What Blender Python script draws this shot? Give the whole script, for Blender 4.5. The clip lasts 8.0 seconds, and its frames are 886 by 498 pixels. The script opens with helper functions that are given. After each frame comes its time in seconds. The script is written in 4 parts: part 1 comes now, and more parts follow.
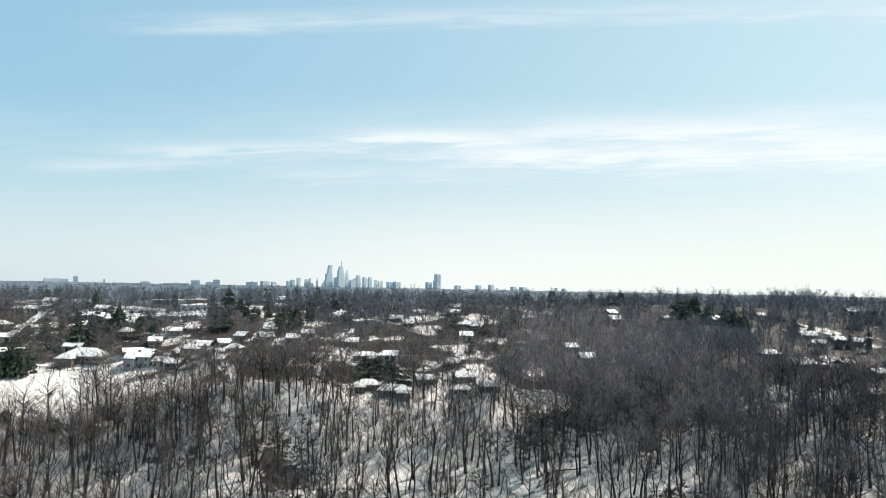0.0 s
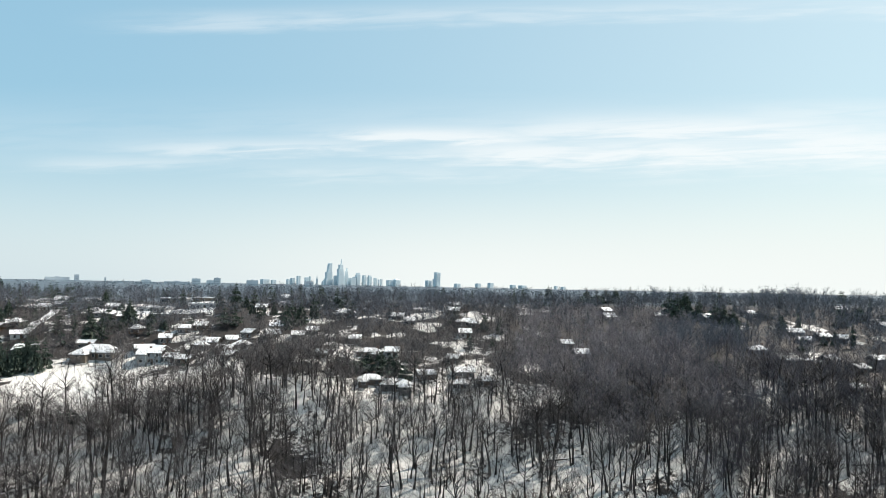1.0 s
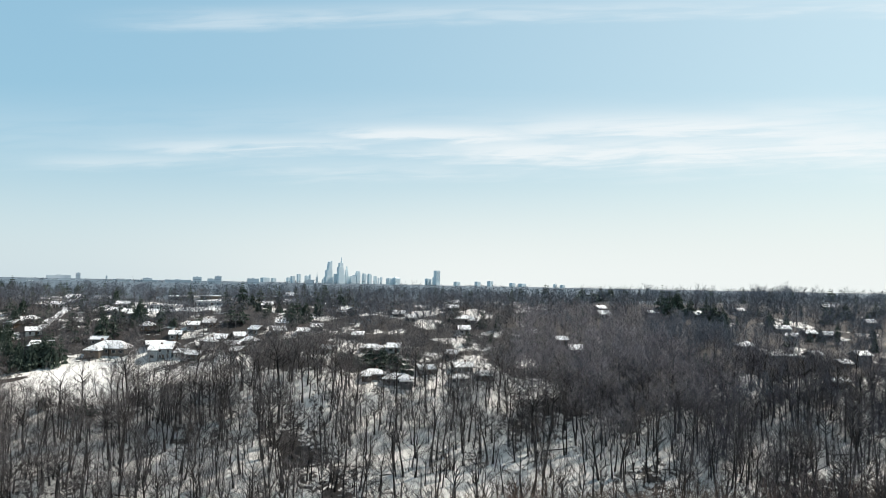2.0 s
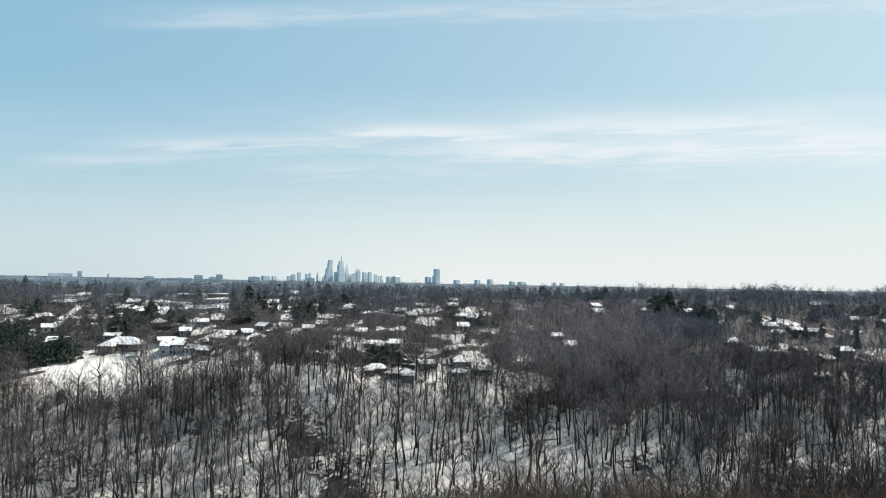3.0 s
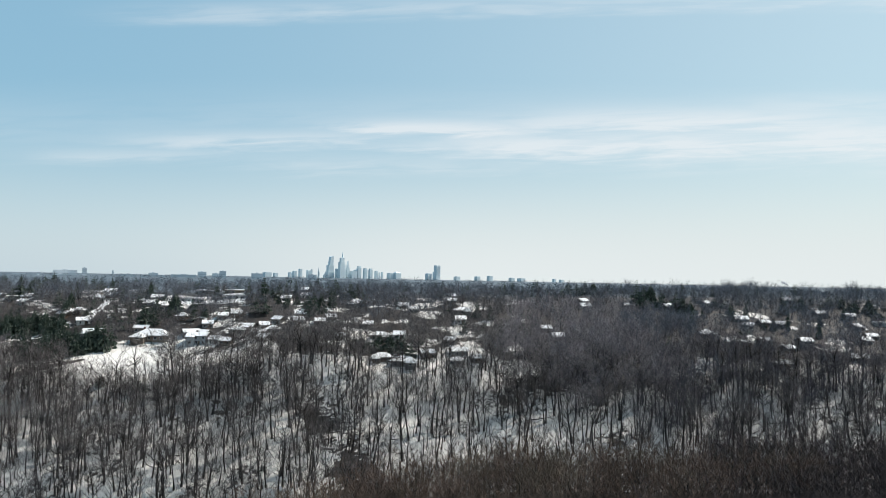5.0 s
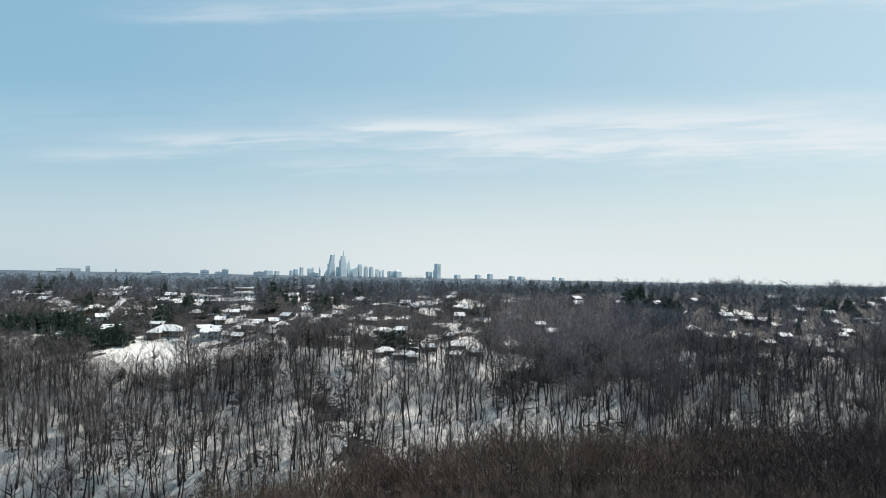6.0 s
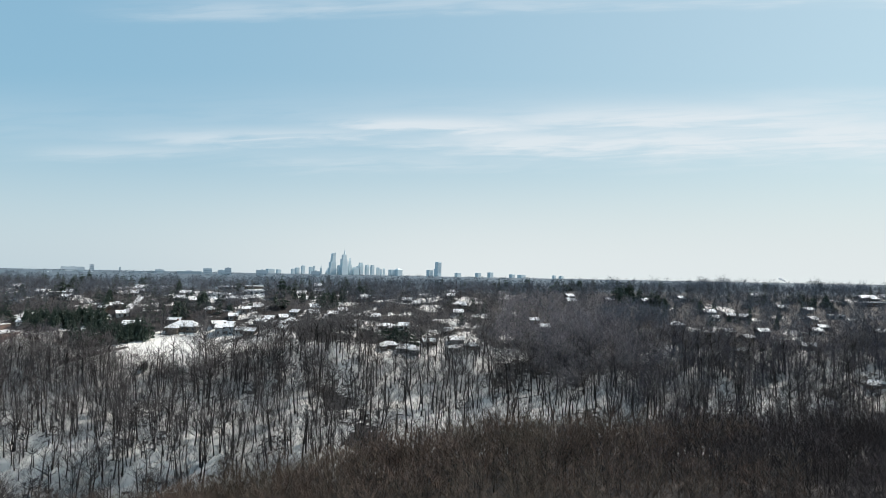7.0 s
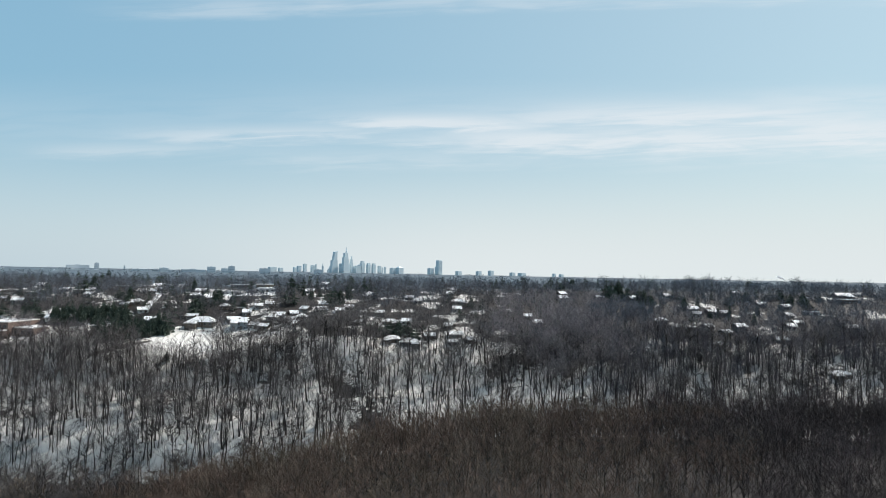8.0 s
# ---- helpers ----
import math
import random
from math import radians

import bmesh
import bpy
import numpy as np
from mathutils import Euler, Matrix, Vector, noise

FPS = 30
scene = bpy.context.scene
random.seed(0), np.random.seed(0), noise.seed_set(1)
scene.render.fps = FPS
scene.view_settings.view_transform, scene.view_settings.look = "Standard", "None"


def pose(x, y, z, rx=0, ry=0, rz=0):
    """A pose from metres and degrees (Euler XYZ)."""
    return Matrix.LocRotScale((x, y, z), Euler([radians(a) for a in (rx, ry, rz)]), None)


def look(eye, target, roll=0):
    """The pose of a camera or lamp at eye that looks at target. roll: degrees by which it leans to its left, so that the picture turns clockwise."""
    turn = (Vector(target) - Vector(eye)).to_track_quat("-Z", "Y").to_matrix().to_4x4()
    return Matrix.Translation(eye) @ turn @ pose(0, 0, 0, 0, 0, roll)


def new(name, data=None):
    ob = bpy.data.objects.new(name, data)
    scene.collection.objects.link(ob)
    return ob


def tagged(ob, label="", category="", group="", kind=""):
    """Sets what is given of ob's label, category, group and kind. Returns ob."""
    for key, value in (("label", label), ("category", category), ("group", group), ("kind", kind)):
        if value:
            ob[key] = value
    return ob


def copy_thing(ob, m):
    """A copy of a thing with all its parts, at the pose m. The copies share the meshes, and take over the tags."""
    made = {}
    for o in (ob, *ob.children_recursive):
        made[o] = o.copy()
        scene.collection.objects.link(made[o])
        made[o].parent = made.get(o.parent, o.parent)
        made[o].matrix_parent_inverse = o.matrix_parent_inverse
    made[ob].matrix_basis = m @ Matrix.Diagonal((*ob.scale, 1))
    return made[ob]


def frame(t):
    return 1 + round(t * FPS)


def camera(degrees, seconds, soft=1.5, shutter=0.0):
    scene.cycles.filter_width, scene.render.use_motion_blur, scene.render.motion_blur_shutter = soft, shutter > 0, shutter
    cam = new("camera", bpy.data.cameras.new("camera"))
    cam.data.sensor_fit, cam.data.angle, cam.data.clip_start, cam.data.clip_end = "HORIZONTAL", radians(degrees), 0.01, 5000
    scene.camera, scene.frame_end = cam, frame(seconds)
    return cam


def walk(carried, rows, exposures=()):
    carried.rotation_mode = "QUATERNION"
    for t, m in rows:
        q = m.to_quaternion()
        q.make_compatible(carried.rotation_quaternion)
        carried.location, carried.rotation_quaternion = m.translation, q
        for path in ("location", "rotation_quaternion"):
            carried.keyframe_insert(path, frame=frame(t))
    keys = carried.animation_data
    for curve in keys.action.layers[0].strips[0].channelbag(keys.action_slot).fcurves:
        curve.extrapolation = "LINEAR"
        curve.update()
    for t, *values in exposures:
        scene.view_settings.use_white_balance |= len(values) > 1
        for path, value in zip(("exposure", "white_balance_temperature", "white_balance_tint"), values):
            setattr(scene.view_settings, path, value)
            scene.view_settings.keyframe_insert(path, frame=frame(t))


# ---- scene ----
# ---------------------------------------------------------------- camera and its way
LEAN = pose(0, 0, 0, 0, 0, 1.1)
cam = camera(62.0, 8.0, soft=0.5)
PATH = [
    (0.0, pose(-0.21, 65.74, 89.16, 92.934, 0, 0.059) @ LEAN),
    (0.5, pose(-0.26, 59.58, 89.30, 92.861, 0, 0.040) @ LEAN),
    (1.0, pose(-0.30, 53.34, 89.41, 92.789, 0, 0.024) @ LEAN),
    (1.5, pose(-0.32, 46.94, 89.51, 92.718, 0, 0.011) @ LEAN),
    (2.0, pose(-0.33, 40.28, 89.59, 92.648, 0, 0.001) @ LEAN),
    (2.5, pose(-0.31, 33.27, 89.67, 92.578, 0, -0.007) @ LEAN),
    (3.0, pose(-0.28, 25.84, 89.74, 92.508, 0, -0.010) @ LEAN),
    (3.5, pose(-0.21, 17.87, 89.82, 92.439, 0, -0.011) @ LEAN),
    (4.0, pose(-0.12, 9.30, 89.90, 92.370, 0, -0.007) @ LEAN),
    (4.5, pose(0.00, 0.00, 90.00, 92.300, 0, 0.000) @ LEAN),
    (5.0, pose(0.16, -10.09, 90.12, 92.230, 0, 0.011) @ LEAN),
    (5.5, pose(0.35, -21.07, 90.26, 92.160, 0, 0.027) @ LEAN),
    (6.0, pose(0.59, -33.03, 90.43, 92.089, 0, 0.047) @ LEAN),
    (6.5, pose(0.86, -46.07, 90.63, 92.018, 0, 0.071) @ LEAN),
    (7.0, pose(1.19, -60.26, 90.88, 91.946, 0, 0.100) @ LEAN),
    (7.5, pose(1.56, -75.72, 91.17, 91.873, 0, 0.135) @ LEAN),
    (8.0, pose(1.99, -92.51, 91.51, 91.799, 0, 0.174) @ LEAN),
]
walk(cam, PATH, exposures=((0.0, 0.22, 6690.0, 10.0), (1.5, 0.14, 6630.0, 10.0), (4.0, 0.0, 6500.0, 10.0), (8.0, -0.08, 6380.0, 10.0)))

# ---------------------------------------------------------------- sky and sun
SUN_SIDE, SUN_UP = 64.0, 49.0   # degrees to the right of straight ahead, and above the horizon
world = bpy.data.worlds.new("winter_sky")
scene.world = world
world.use_nodes = True


def calc(tree, operation, a, b=None, c=None, clamp=False):
    n = tree.nodes.new("ShaderNodeMath")
    n.operation, n.use_clamp = operation, clamp
    for i, v in enumerate((a, b, c)):
        if v is None:
            continue
        if isinstance(v, (int, float)):
            n.inputs[i].default_value = v
        else:
            tree.links.new(v, n.inputs[i])
    return n.outputs[0]


def step(tree, v, lo, hi, a=0.0, b=1.0):
    n = tree.nodes.new("ShaderNodeMapRange")
    n.interpolation_type = "SMOOTHSTEP"
    tree.links.new(v, n.inputs[0])
    n.inputs[1].default_value, n.inputs[2].default_value = lo, hi
    n.inputs[3].default_value, n.inputs[4].default_value = a, b
    return n.outputs[0]


def blend(tree, f, a, b, how="MIX"):
    n = tree.nodes.new("ShaderNodeMix")
    n.data_type, n.blend_type = "RGBA", how
    for v, i in ((f, 0), (a, 6), (b, 7)):
        if isinstance(v, (int, float)):
            n.inputs[i].default_value = v
        elif isinstance(v, tuple):
            n.inputs[i].default_value = (*v, 1)
        else:
            tree.links.new(v, n.inputs[i])
    return n.outputs[2]


def clouds(tree):
    """How much thin high cloud covers the sky, by direction."""
    way = tree.nodes.new("ShaderNodeTexCoord").outputs["Generated"]
    parts = tree.nodes.new("ShaderNodeSeparateXYZ")
    tree.links.new(way, parts.inputs[0])
    ahead = calc(tree, "MAXIMUM", parts.outputs[1], 0.08)
    u = calc(tree, "DIVIDE", parts.outputs[0], ahead)
    v = calc(tree, "DIVIDE", parts.outputs[2], ahead)
    lifted = calc(tree, "SUBTRACT", v, calc(tree, "MULTIPLY", u, 0.055))

    def wisps(su, sv, seed, detail):
        at = tree.nodes.new("ShaderNodeCombineXYZ")
        tree.links.new(calc(tree, "MULTIPLY", u, su), at.inputs[0])
        tree.links.new(calc(tree, "MULTIPLY", lifted, sv), at.inputs[1])
        at.inputs[2].default_value = seed
        n = tree.nodes.new("ShaderNodeTexNoise")
        n.inputs["Scale"].default_value, n.inputs["Detail"].default_value = 1.0, detail
        n.inputs["Roughness"].default_value, n.inputs["Distortion"].default_value = 0.55, 0.5
        tree.links.new(at.outputs[0], n.inputs["Vector"])
        return n.outputs[0]

    wide = wisps(2.6, 16.0, 5.2, 5)
    fine = wisps(9.0, 95.0, 9.1, 7)
    both = calc(tree, "ADD", calc(tree, "MULTIPLY", wide, 0.5), calc(tree, "MULTIPLY", fine, 0.5))
    du = calc(tree, "ADD", u, calc(tree, "MULTIPLY", calc(tree, "SUBTRACT", wide, 0.5), 0.16))
    dv = calc(tree, "ADD", v, calc(tree, "MULTIPLY", calc(tree, "SUBTRACT", both, 0.5), 0.055))
    # long thin wisps: side, height, half length, half thickness, tilt, weight
    total = None
    for u0, v0, half, thick, tilt, weight in (
            (-0.24, 0.184, 0.18, 0.011, 0.02, 0.5), (-0.01, 0.205, 0.13, 0.010, 0.0, 0.7), (0.26, 0.181, 0.26, 0.017, 0.02, 0.85),
            (0.34, 0.222, 0.24, 0.018, 0.03, 0.5), (-0.42, 0.160, 0.13, 0.010, 0.03, 0.36), (0.62, 0.196, 0.2, 0.022, 0.02, 0.75),
            (0.56, 0.252, 0.16, 0.014, 0.03, 0.32), (-0.1, 0.152, 0.22, 0.012, 0.0, 0.3), (0.06, 0.176, 0.2, 0.012, 0.0, 0.4)):
        along = calc(tree, "SUBTRACT", du, u0)
        over = calc(tree, "SUBTRACT", dv, calc(tree, "ADD", calc(tree, "MULTIPLY", along, tilt), v0))
        far = calc(tree, "ADD", calc(tree, "POWER", calc(tree, "ABSOLUTE", calc(tree, "DIVIDE", along, half)), 3.0), calc(tree, "POWER", calc(tree, "ABSOLUTE", calc(tree, "DIVIDE", over, thick)), 2.0))
        wisp = calc(tree, "MULTIPLY", calc(tree, "EXPONENT", calc(tree, "MULTIPLY", far, -1.0)), weight)
        total = wisp if total is None else calc(tree, "MAXIMUM", total, wisp)
    veil = calc(tree, "MULTIPLY", calc(tree, "MULTIPLY", step(tree, dv, 0.13, 0.2), step(tree, dv, 0.2, 0.275, 1.0, 0.0)), step(tree, u, -0.5, 0.5, 0.15, 0.62))
    first = calc(tree, "MULTIPLY", calc(tree, "ADD", total, veil), step(tree, both, 0.34, 0.64, 0.42, 1.2))
    rough_edge = calc(tree, "ADD", calc(tree, "SUBTRACT", v, calc(tree, "MULTIPLY", u, 0.038)), calc(tree, "MULTIPLY", calc(tree, "SUBTRACT", both, 0.5), 0.03))
    low = step(tree, rough_edge, 0.350, 0.366)
    high = step(tree, rough_edge, 0.37, 0.396, 1.0, 0.0)
    streak = calc(tree, "MULTIPLY", calc(tree, "MULTIPLY", low, high), step(tree, u, -0.55, -0.3))
    second = calc(tree, "MULTIPLY", streak, step(tree, both, 0.36, 0.64, 0.08, 0.46))
    return calc(tree, "MAXIMUM", first, second, clamp=True), parts.outputs[0], parts.outputs[2], u


tree = world.node_tree
tree.nodes.clear()
sky = tree.nodes.new("ShaderNodeTexSky")
sky.sky_type, sky.sun_disc = "NISHITA", False
sky.sun_elevation, sky.sun_rotation = radians(SUN_UP), radians(SUN_SIDE)
sky.altitude, sky.air_density, sky.dust_density, sky.ozone_density = 100, 1.0, 2.2, 1.6
cover, east_, parts_up, side_ = clouds(tree)
haze = calc(tree, "MULTIPLY", step(tree, parts_up, 0.0, 0.205, 0.95, 0.0), step(tree, east_, -0.55, 0.1, 0.6, 1.0))
air = blend(tree, 1.0, sky.outputs[0], (1.15, 1.22, 1.04), "MULTIPLY")
# the lower sky is milky; the zenith keeps its clear blue
milky = step(tree, parts_up, 0.36, 0.72, 0.55, 0.15)
air = blend(tree, milky, air, blend(tree, step(tree, side_, -0.7, 0.6), (4.0, 7.6, 10.2), (6.4, 9.0, 10.5)))
tone = blend(tree, haze, air, (9.1, 9.65, 9.6))
tone = blend(tree, calc(tree, "MULTIPLY", cover, 0.75), tone, (9.6, 10.0, 10.2))
back = tree.nodes.new("ShaderNodeBackground")
back.inputs[1].default_value = 0.09
tree.links.new(tone, back.inputs[0])
out = tree.nodes.new("ShaderNodeOutputWorld")
tree.links.new(back.outputs[0], out.inputs[0])

lamp = bpy.data.lights.new("sun", "SUN")
lamp.energy, lamp.angle, lamp.color = 5.0, radians(0.53), (1.0, 0.93, 0.85)
sun = new("sun", lamp)
a, e = radians(SUN_SIDE), radians(SUN_UP)
sun.matrix_world = look((math.sin(a) * math.cos(e) * 400, math.cos(a) * math.cos(e) * 400, math.sin(e) * 400 + 50), (0, 0, 50))


# ---------------------------------------------------------------- materials
def material(name, low, high, scale=1.0, rough=0.8, bump=0.0, per_piece=0.0, fine=6.0, metal=0.0, stretch=(1, 1, 1)):
    """A surface of two tones, mottled at two sizes, with relief and some variation from piece to piece."""
    m = bpy.data.materials.new(name)
    m.use_nodes = True
    t = m.node_tree
    shade = t.nodes["Principled BSDF"]
    at = t.nodes.new("ShaderNodeTexCoord").outputs["Object"]
    turn = t.nodes.new("ShaderNodeMapping")
    turn.inputs["Scale"].default_value = stretch
    t.links.new(at, turn.inputs[0])

    def grain(size, detail):
        n = t.nodes.new("ShaderNodeTexNoise")
        n.inputs["Scale"].default_value, n.inputs["Detail"].default_value = size, detail
        t.links.new(turn.outputs[0], n.inputs["Vector"])
        return n.outputs[0]
    big, small = grain(scale, 3), grain(scale * fine, 4)
    mix = calc(t, "ADD", calc(t, "MULTIPLY", step(t, big, 0.3, 0.7), 0.6), calc(t, "MULTIPLY", step(t, small, 0.25, 0.75), 0.4))
    colour = blend(t, mix, low, high)
    if per_piece:
        rnd = t.nodes.new("ShaderNodeNewGeometry").outputs["Random Per Island"]
        bright = calc(t, "ADD", calc(t, "MULTIPLY", rnd, per_piece), 1 - per_piece / 2)
        n = t.nodes.new("ShaderNodeVectorMath")
        n.operation = "SCALE"
        t.links.new(colour, n.inputs[0])
        t.links.new(bright, n.inputs["Scale"])
        colour = n.outputs[0]
    t.links.new(colour, shade.inputs["Base Color"])
    shade.inputs["Roughness"].default_value, shade.inputs["Metallic"].default_value = rough, metal
    shade.inputs["Specular IOR Level"].default_value = 0.25
    if bump:
        b = t.nodes.new("ShaderNodeBump")
        b.inputs["Distance"].default_value, b.inputs["Strength"].default_value = bump, 0.6
        t.links.new(small, b.inputs["Height"])
        t.links.new(b.outputs[0], shade.inputs["Normal"])
    return m


def ground_material():
    """Old snow with brown leaf litter showing through, mown snow on the field and plateau, and a haze-tinted far plain.
    """
    m = bpy.data.materials.new("snow_ground")
    m.use_nodes = True
    t = m.node_tree
    shade = t.nodes["Principled BSDF"]
    at = t.nodes.new("ShaderNodeTexCoord").outputs["Object"]

    def grain(size, detail, rough=0.6):
        n = t.nodes.new("ShaderNodeTexNoise")
        n.inputs["Scale"].default_value, n.inputs["Detail"].default_value, n.inputs["Roughness"].default_value = size, detail, rough
        t.links.new(at, n.inputs["Vector"])
        return n.outputs[0]
    pos = t.nodes.new("ShaderNodeSeparateXYZ")
    t.links.new(at, pos.inputs[0])
    patches, litter, crust = grain(0.045, 4), grain(0.55, 5, 0.7), grain(2.5, 3)
    snow = blend(t, crust, (0.77, 0.755, 0.72), (0.89, 0.875, 0.845))
    soil = blend(t, litter, (0.020, 0.017, 0.016), (0.056, 0.047, 0.042))
    fine = step(t, pos.outputs[1], 355, 385, 0.55, 0.16)
    thin = calc(t, "ADD", calc(t, "MULTIPLY", patches, calc(t, "SUBTRACT", 1.15, fine)), calc(t, "MULTIPLY", litter, fine))
    # the valley wood has lost more of its snow than the slope and the open lawns
    lost = step(t, pos.outputs[1], 246, 266, 0.36, 0.025)
    lost = calc(t, "SUBTRACT", lost, step(t, pos.outputs[1], 50, 98, 0.29, 0.0))
    # gardens and woods on the benches: more brown grass and litter than on the open field
    bench = calc(t, "ADD", pos.outputs[1], step(t, pos.outputs[0], -95, -70, 0.0, 26.0))
        # more leaf litter lies under the dense wood of the ravine
    across = calc(t, "DIVIDE", pos.outputs[0], calc(t, "MAXIMUM", pos.outputs[1], 100.0))
    dense = calc(t, "MULTIPLY", step(t, across, 0.1, 0.16, 0.0, 0.2), step(t, across, 0.3, 0.36, 1.0, 0.0))
    lost = calc(t, "ADD", lost, calc(t, "MULTIPLY", dense, step(t, pos.outputs[1], 318, 345)))
    lost = calc(t, "ADD", lost, step(t, across, 0.3, 0.38, 0.0, 0.03))
    lost = calc(t, "ADD", lost, calc(t, "MULTIPLY", step(t, bench, 378, 392, 0.0, 0.14), step(t, across, 0.3, 0.38, 1.0, 1.25)))
    # a brown gully runs down the slope
    line = calc(t, "ADD", pos.outputs[0], calc(t, "MULTIPLY", calc(t, "SUBTRACT", pos.outputs[1], 300.0), 0.75))
    line = calc(t, "ADD", line, calc(t, "MULTIPLY", calc(t, "SUBTRACT", patches, 0.5), 60.0))
    gully = step(t, calc(t, "ABSOLUTE", calc(t, "ADD", line, 38.0)), 1.0, 14.0, 0.13, 0.0)
    lost = calc(t, "ADD", lost, calc(t, "MULTIPLY", gully, step(t, pos.outputs[1], 318, 332, 1.0, 0.0)))
    # dead needles and grass along the foot of the pine belt
    foot = calc(t, "ABSOLUTE", calc(t, "SUBTRACT", calc(t, "SUBTRACT", pos.outputs[1], calc(t, "MULTIPLY", pos.outputs[0], 0.62)), 463.0))
    foot = calc(t, "ADD", foot, calc(t, "MULTIPLY", calc(t, "SUBTRACT", litter, 0.5), 5.0))
    foot = calc(t, "MULTIPLY", step(t, foot, 1.2, 2.6, 0.3, 0.0), calc(t, "MULTIPLY", step(t, pos.outputs[0], -206, -202), step(t, pos.outputs[0], -178, -174, 1.0, 0.0)))
    lost = calc(t, "ADD", lost, foot)
    bare = step(t, calc(t, "ADD", thin, lost), 0.65, 0.705)
    colour = blend(t, bare, snow, soil)
    # from the ridge outwards the ground colour carries the blue-grey of haze
    hazy_woods = blend(t, grain(0.02, 5, 0.7), (0.052, 0.075, 0.096), (0.115, 0.152, 0.185))
    colour = blend(t, step(t, pos.outputs[1], 472, 515), colour, hazy_woods)
    t.links.new(colour, shade.inputs["Base Color"])
    shade.inputs["Roughness"].default_value = 0.7
    b = t.nodes.new("ShaderNodeBump")
    b.inputs["Distance"].default_value, b.inputs["Strength"].default_value = 0.05, 0.4
    t.links.new(litter, b.inputs["Height"])
    t.links.new(b.outputs[0], shade.inputs["Normal"])
    return m


SNOW_GROUND = ground_material()
SNOW = material("roof_snow", (0.76, 0.79, 0.82), (0.88, 0.89, 0.90), 0.6, 0.65, 0.04)
BARK = material("grey_brown_bark", (0.0142, 0.0126, 0.0124), (0.041, 0.037, 0.0365), 1.2, 0.95, 0.0, 0.5, 5, stretch=(1, 1, 0.25))
TWIGS = material("bare_twigs", (0.116, 0.107, 0.107), (0.242, 0.224, 0.224), 0.08, 0.95, 0.0, 0.6, 12)
MAUVE_TWIGS = material("mauve_brown_twigs", (0.20, 0.182, 0.190), (0.38, 0.345, 0.358), 0.08, 0.95, 0.0, 0.6, 12)
# grey twigs, their colour shifted to blue for the haze in front of them
HAZE_GREY_TWIGS = material("haze_grey_twigs", (0.104, 0.114, 0.136), (0.205, 0.221, 0.258), 0.08, 0.95, 0.0, 0.6, 12)
DUSK = material("dark_grey_brown_twigs", (0.041, 0.033, 0.033), (0.089, 0.073, 0.073), 0.06, 0.95, 0.0, 0.6, 14)
RUST = material("russet_twigs", (0.098, 0.07, 0.056), (0.205, 0.148, 0.119), 0.06, 0.95, 0.0, 0.6, 14)
# ridge trees, bark and twigs alike: blue of the distance haze painted in
HAZY_TWIGS = material("haze_blue_twigs", (0.100, 0.117, 0.142), (0.165, 0.188, 0.222), 0.05, 0.95, 0.0, 0.5, 12)
PLUM_TWIGS = material("plum_brown_twigs", (0.100, 0.092, 0.108), (0.197, 0.182, 0.210), 0.08, 0.95, 0.0, 0.6, 12)
OLIVE = material("olive_brown_twigs", (0.1, 0.08, 0.06), (0.198, 0.161, 0.124), 0.06, 0.95, 0.0, 0.6, 14)
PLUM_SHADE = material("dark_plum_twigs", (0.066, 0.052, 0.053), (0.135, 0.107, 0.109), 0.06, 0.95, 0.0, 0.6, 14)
# lighter grey bark for the farther trees, with a haze tint in the colour
HAZY_BARK = material("haze_tinted_grey_bark", (0.040, 0.040, 0.045), (0.094, 0.093, 0.104), 1.2, 0.95, 0.0, 0.5, 5, stretch=(1, 1, 0.25))
NEEDLES = material("dark_needles", (0.046, 0.068, 0.055), (0.112, 0.142, 0.112), 0.5, 0.85, 0.0, 0.7, 8)
WALLS = {
    "tan": material("tan_render", (0.15, 0.125, 0.105), (0.21, 0.18, 0.15), 0.8, 0.85, 0.01),
    "grey": material("grey_siding", (0.12, 0.12, 0.12), (0.20, 0.20, 0.20), 0.8, 0.8, 0.01, stretch=(1, 1, 6)),
    "white": material("white_siding", (0.50, 0.50, 0.48), (0.62, 0.62, 0.60), 0.8, 0.7, 0.01, stretch=(1, 1, 6)),
    "blue": material("blue_grey_siding", (0.22, 0.26, 0.29), (0.31, 0.35, 0.37), 0.8, 0.75, 0.01, stretch=(1, 1, 6)),
    "brown": material("brown_boards", (0.08, 0.055, 0.04), (0.15, 0.11, 0.08), 0.8, 0.85, 0.01, stretch=(6, 6, 1)),
    "brick": material("red_brick", (0.135, 0.095, 0.08), (0.205, 0.15, 0.128), 1.5, 0.9, 0.01, stretch=(1, 1, 3)),
}
SHINGLE = material("dark_shingles", (0.05, 0.048, 0.046), (0.10, 0.095, 0.09), 2.0, 0.9, 0.01)
GLASS = material("window_glass", (0.02, 0.025, 0.03), (0.05, 0.06, 0.07), 0.5, 0.12)
TRIM = material("white_trim", (0.70, 0.70, 0.68), (0.80, 0.80, 0.78), 2, 0.6)
WOOD = material("weathered_rail_wood", (0.05, 0.04, 0.035), (0.12, 0.10, 0.085), 3, 0.9)
# far towers and blocks: distance haze is put into these pale, bluish base colours
HAZY_TOWER = material("haze_paled_glass_and_concrete", (0.65, 0.75, 0.79), (0.75, 0.83, 0.865), 0.02, 0.6, 0.0, 0.25)
HAZY_OFFICE = material("haze_paled_concrete", (0.58, 0.63, 0.67), (0.69, 0.74, 0.78), 0.03, 0.8, 0.0, 0.5)


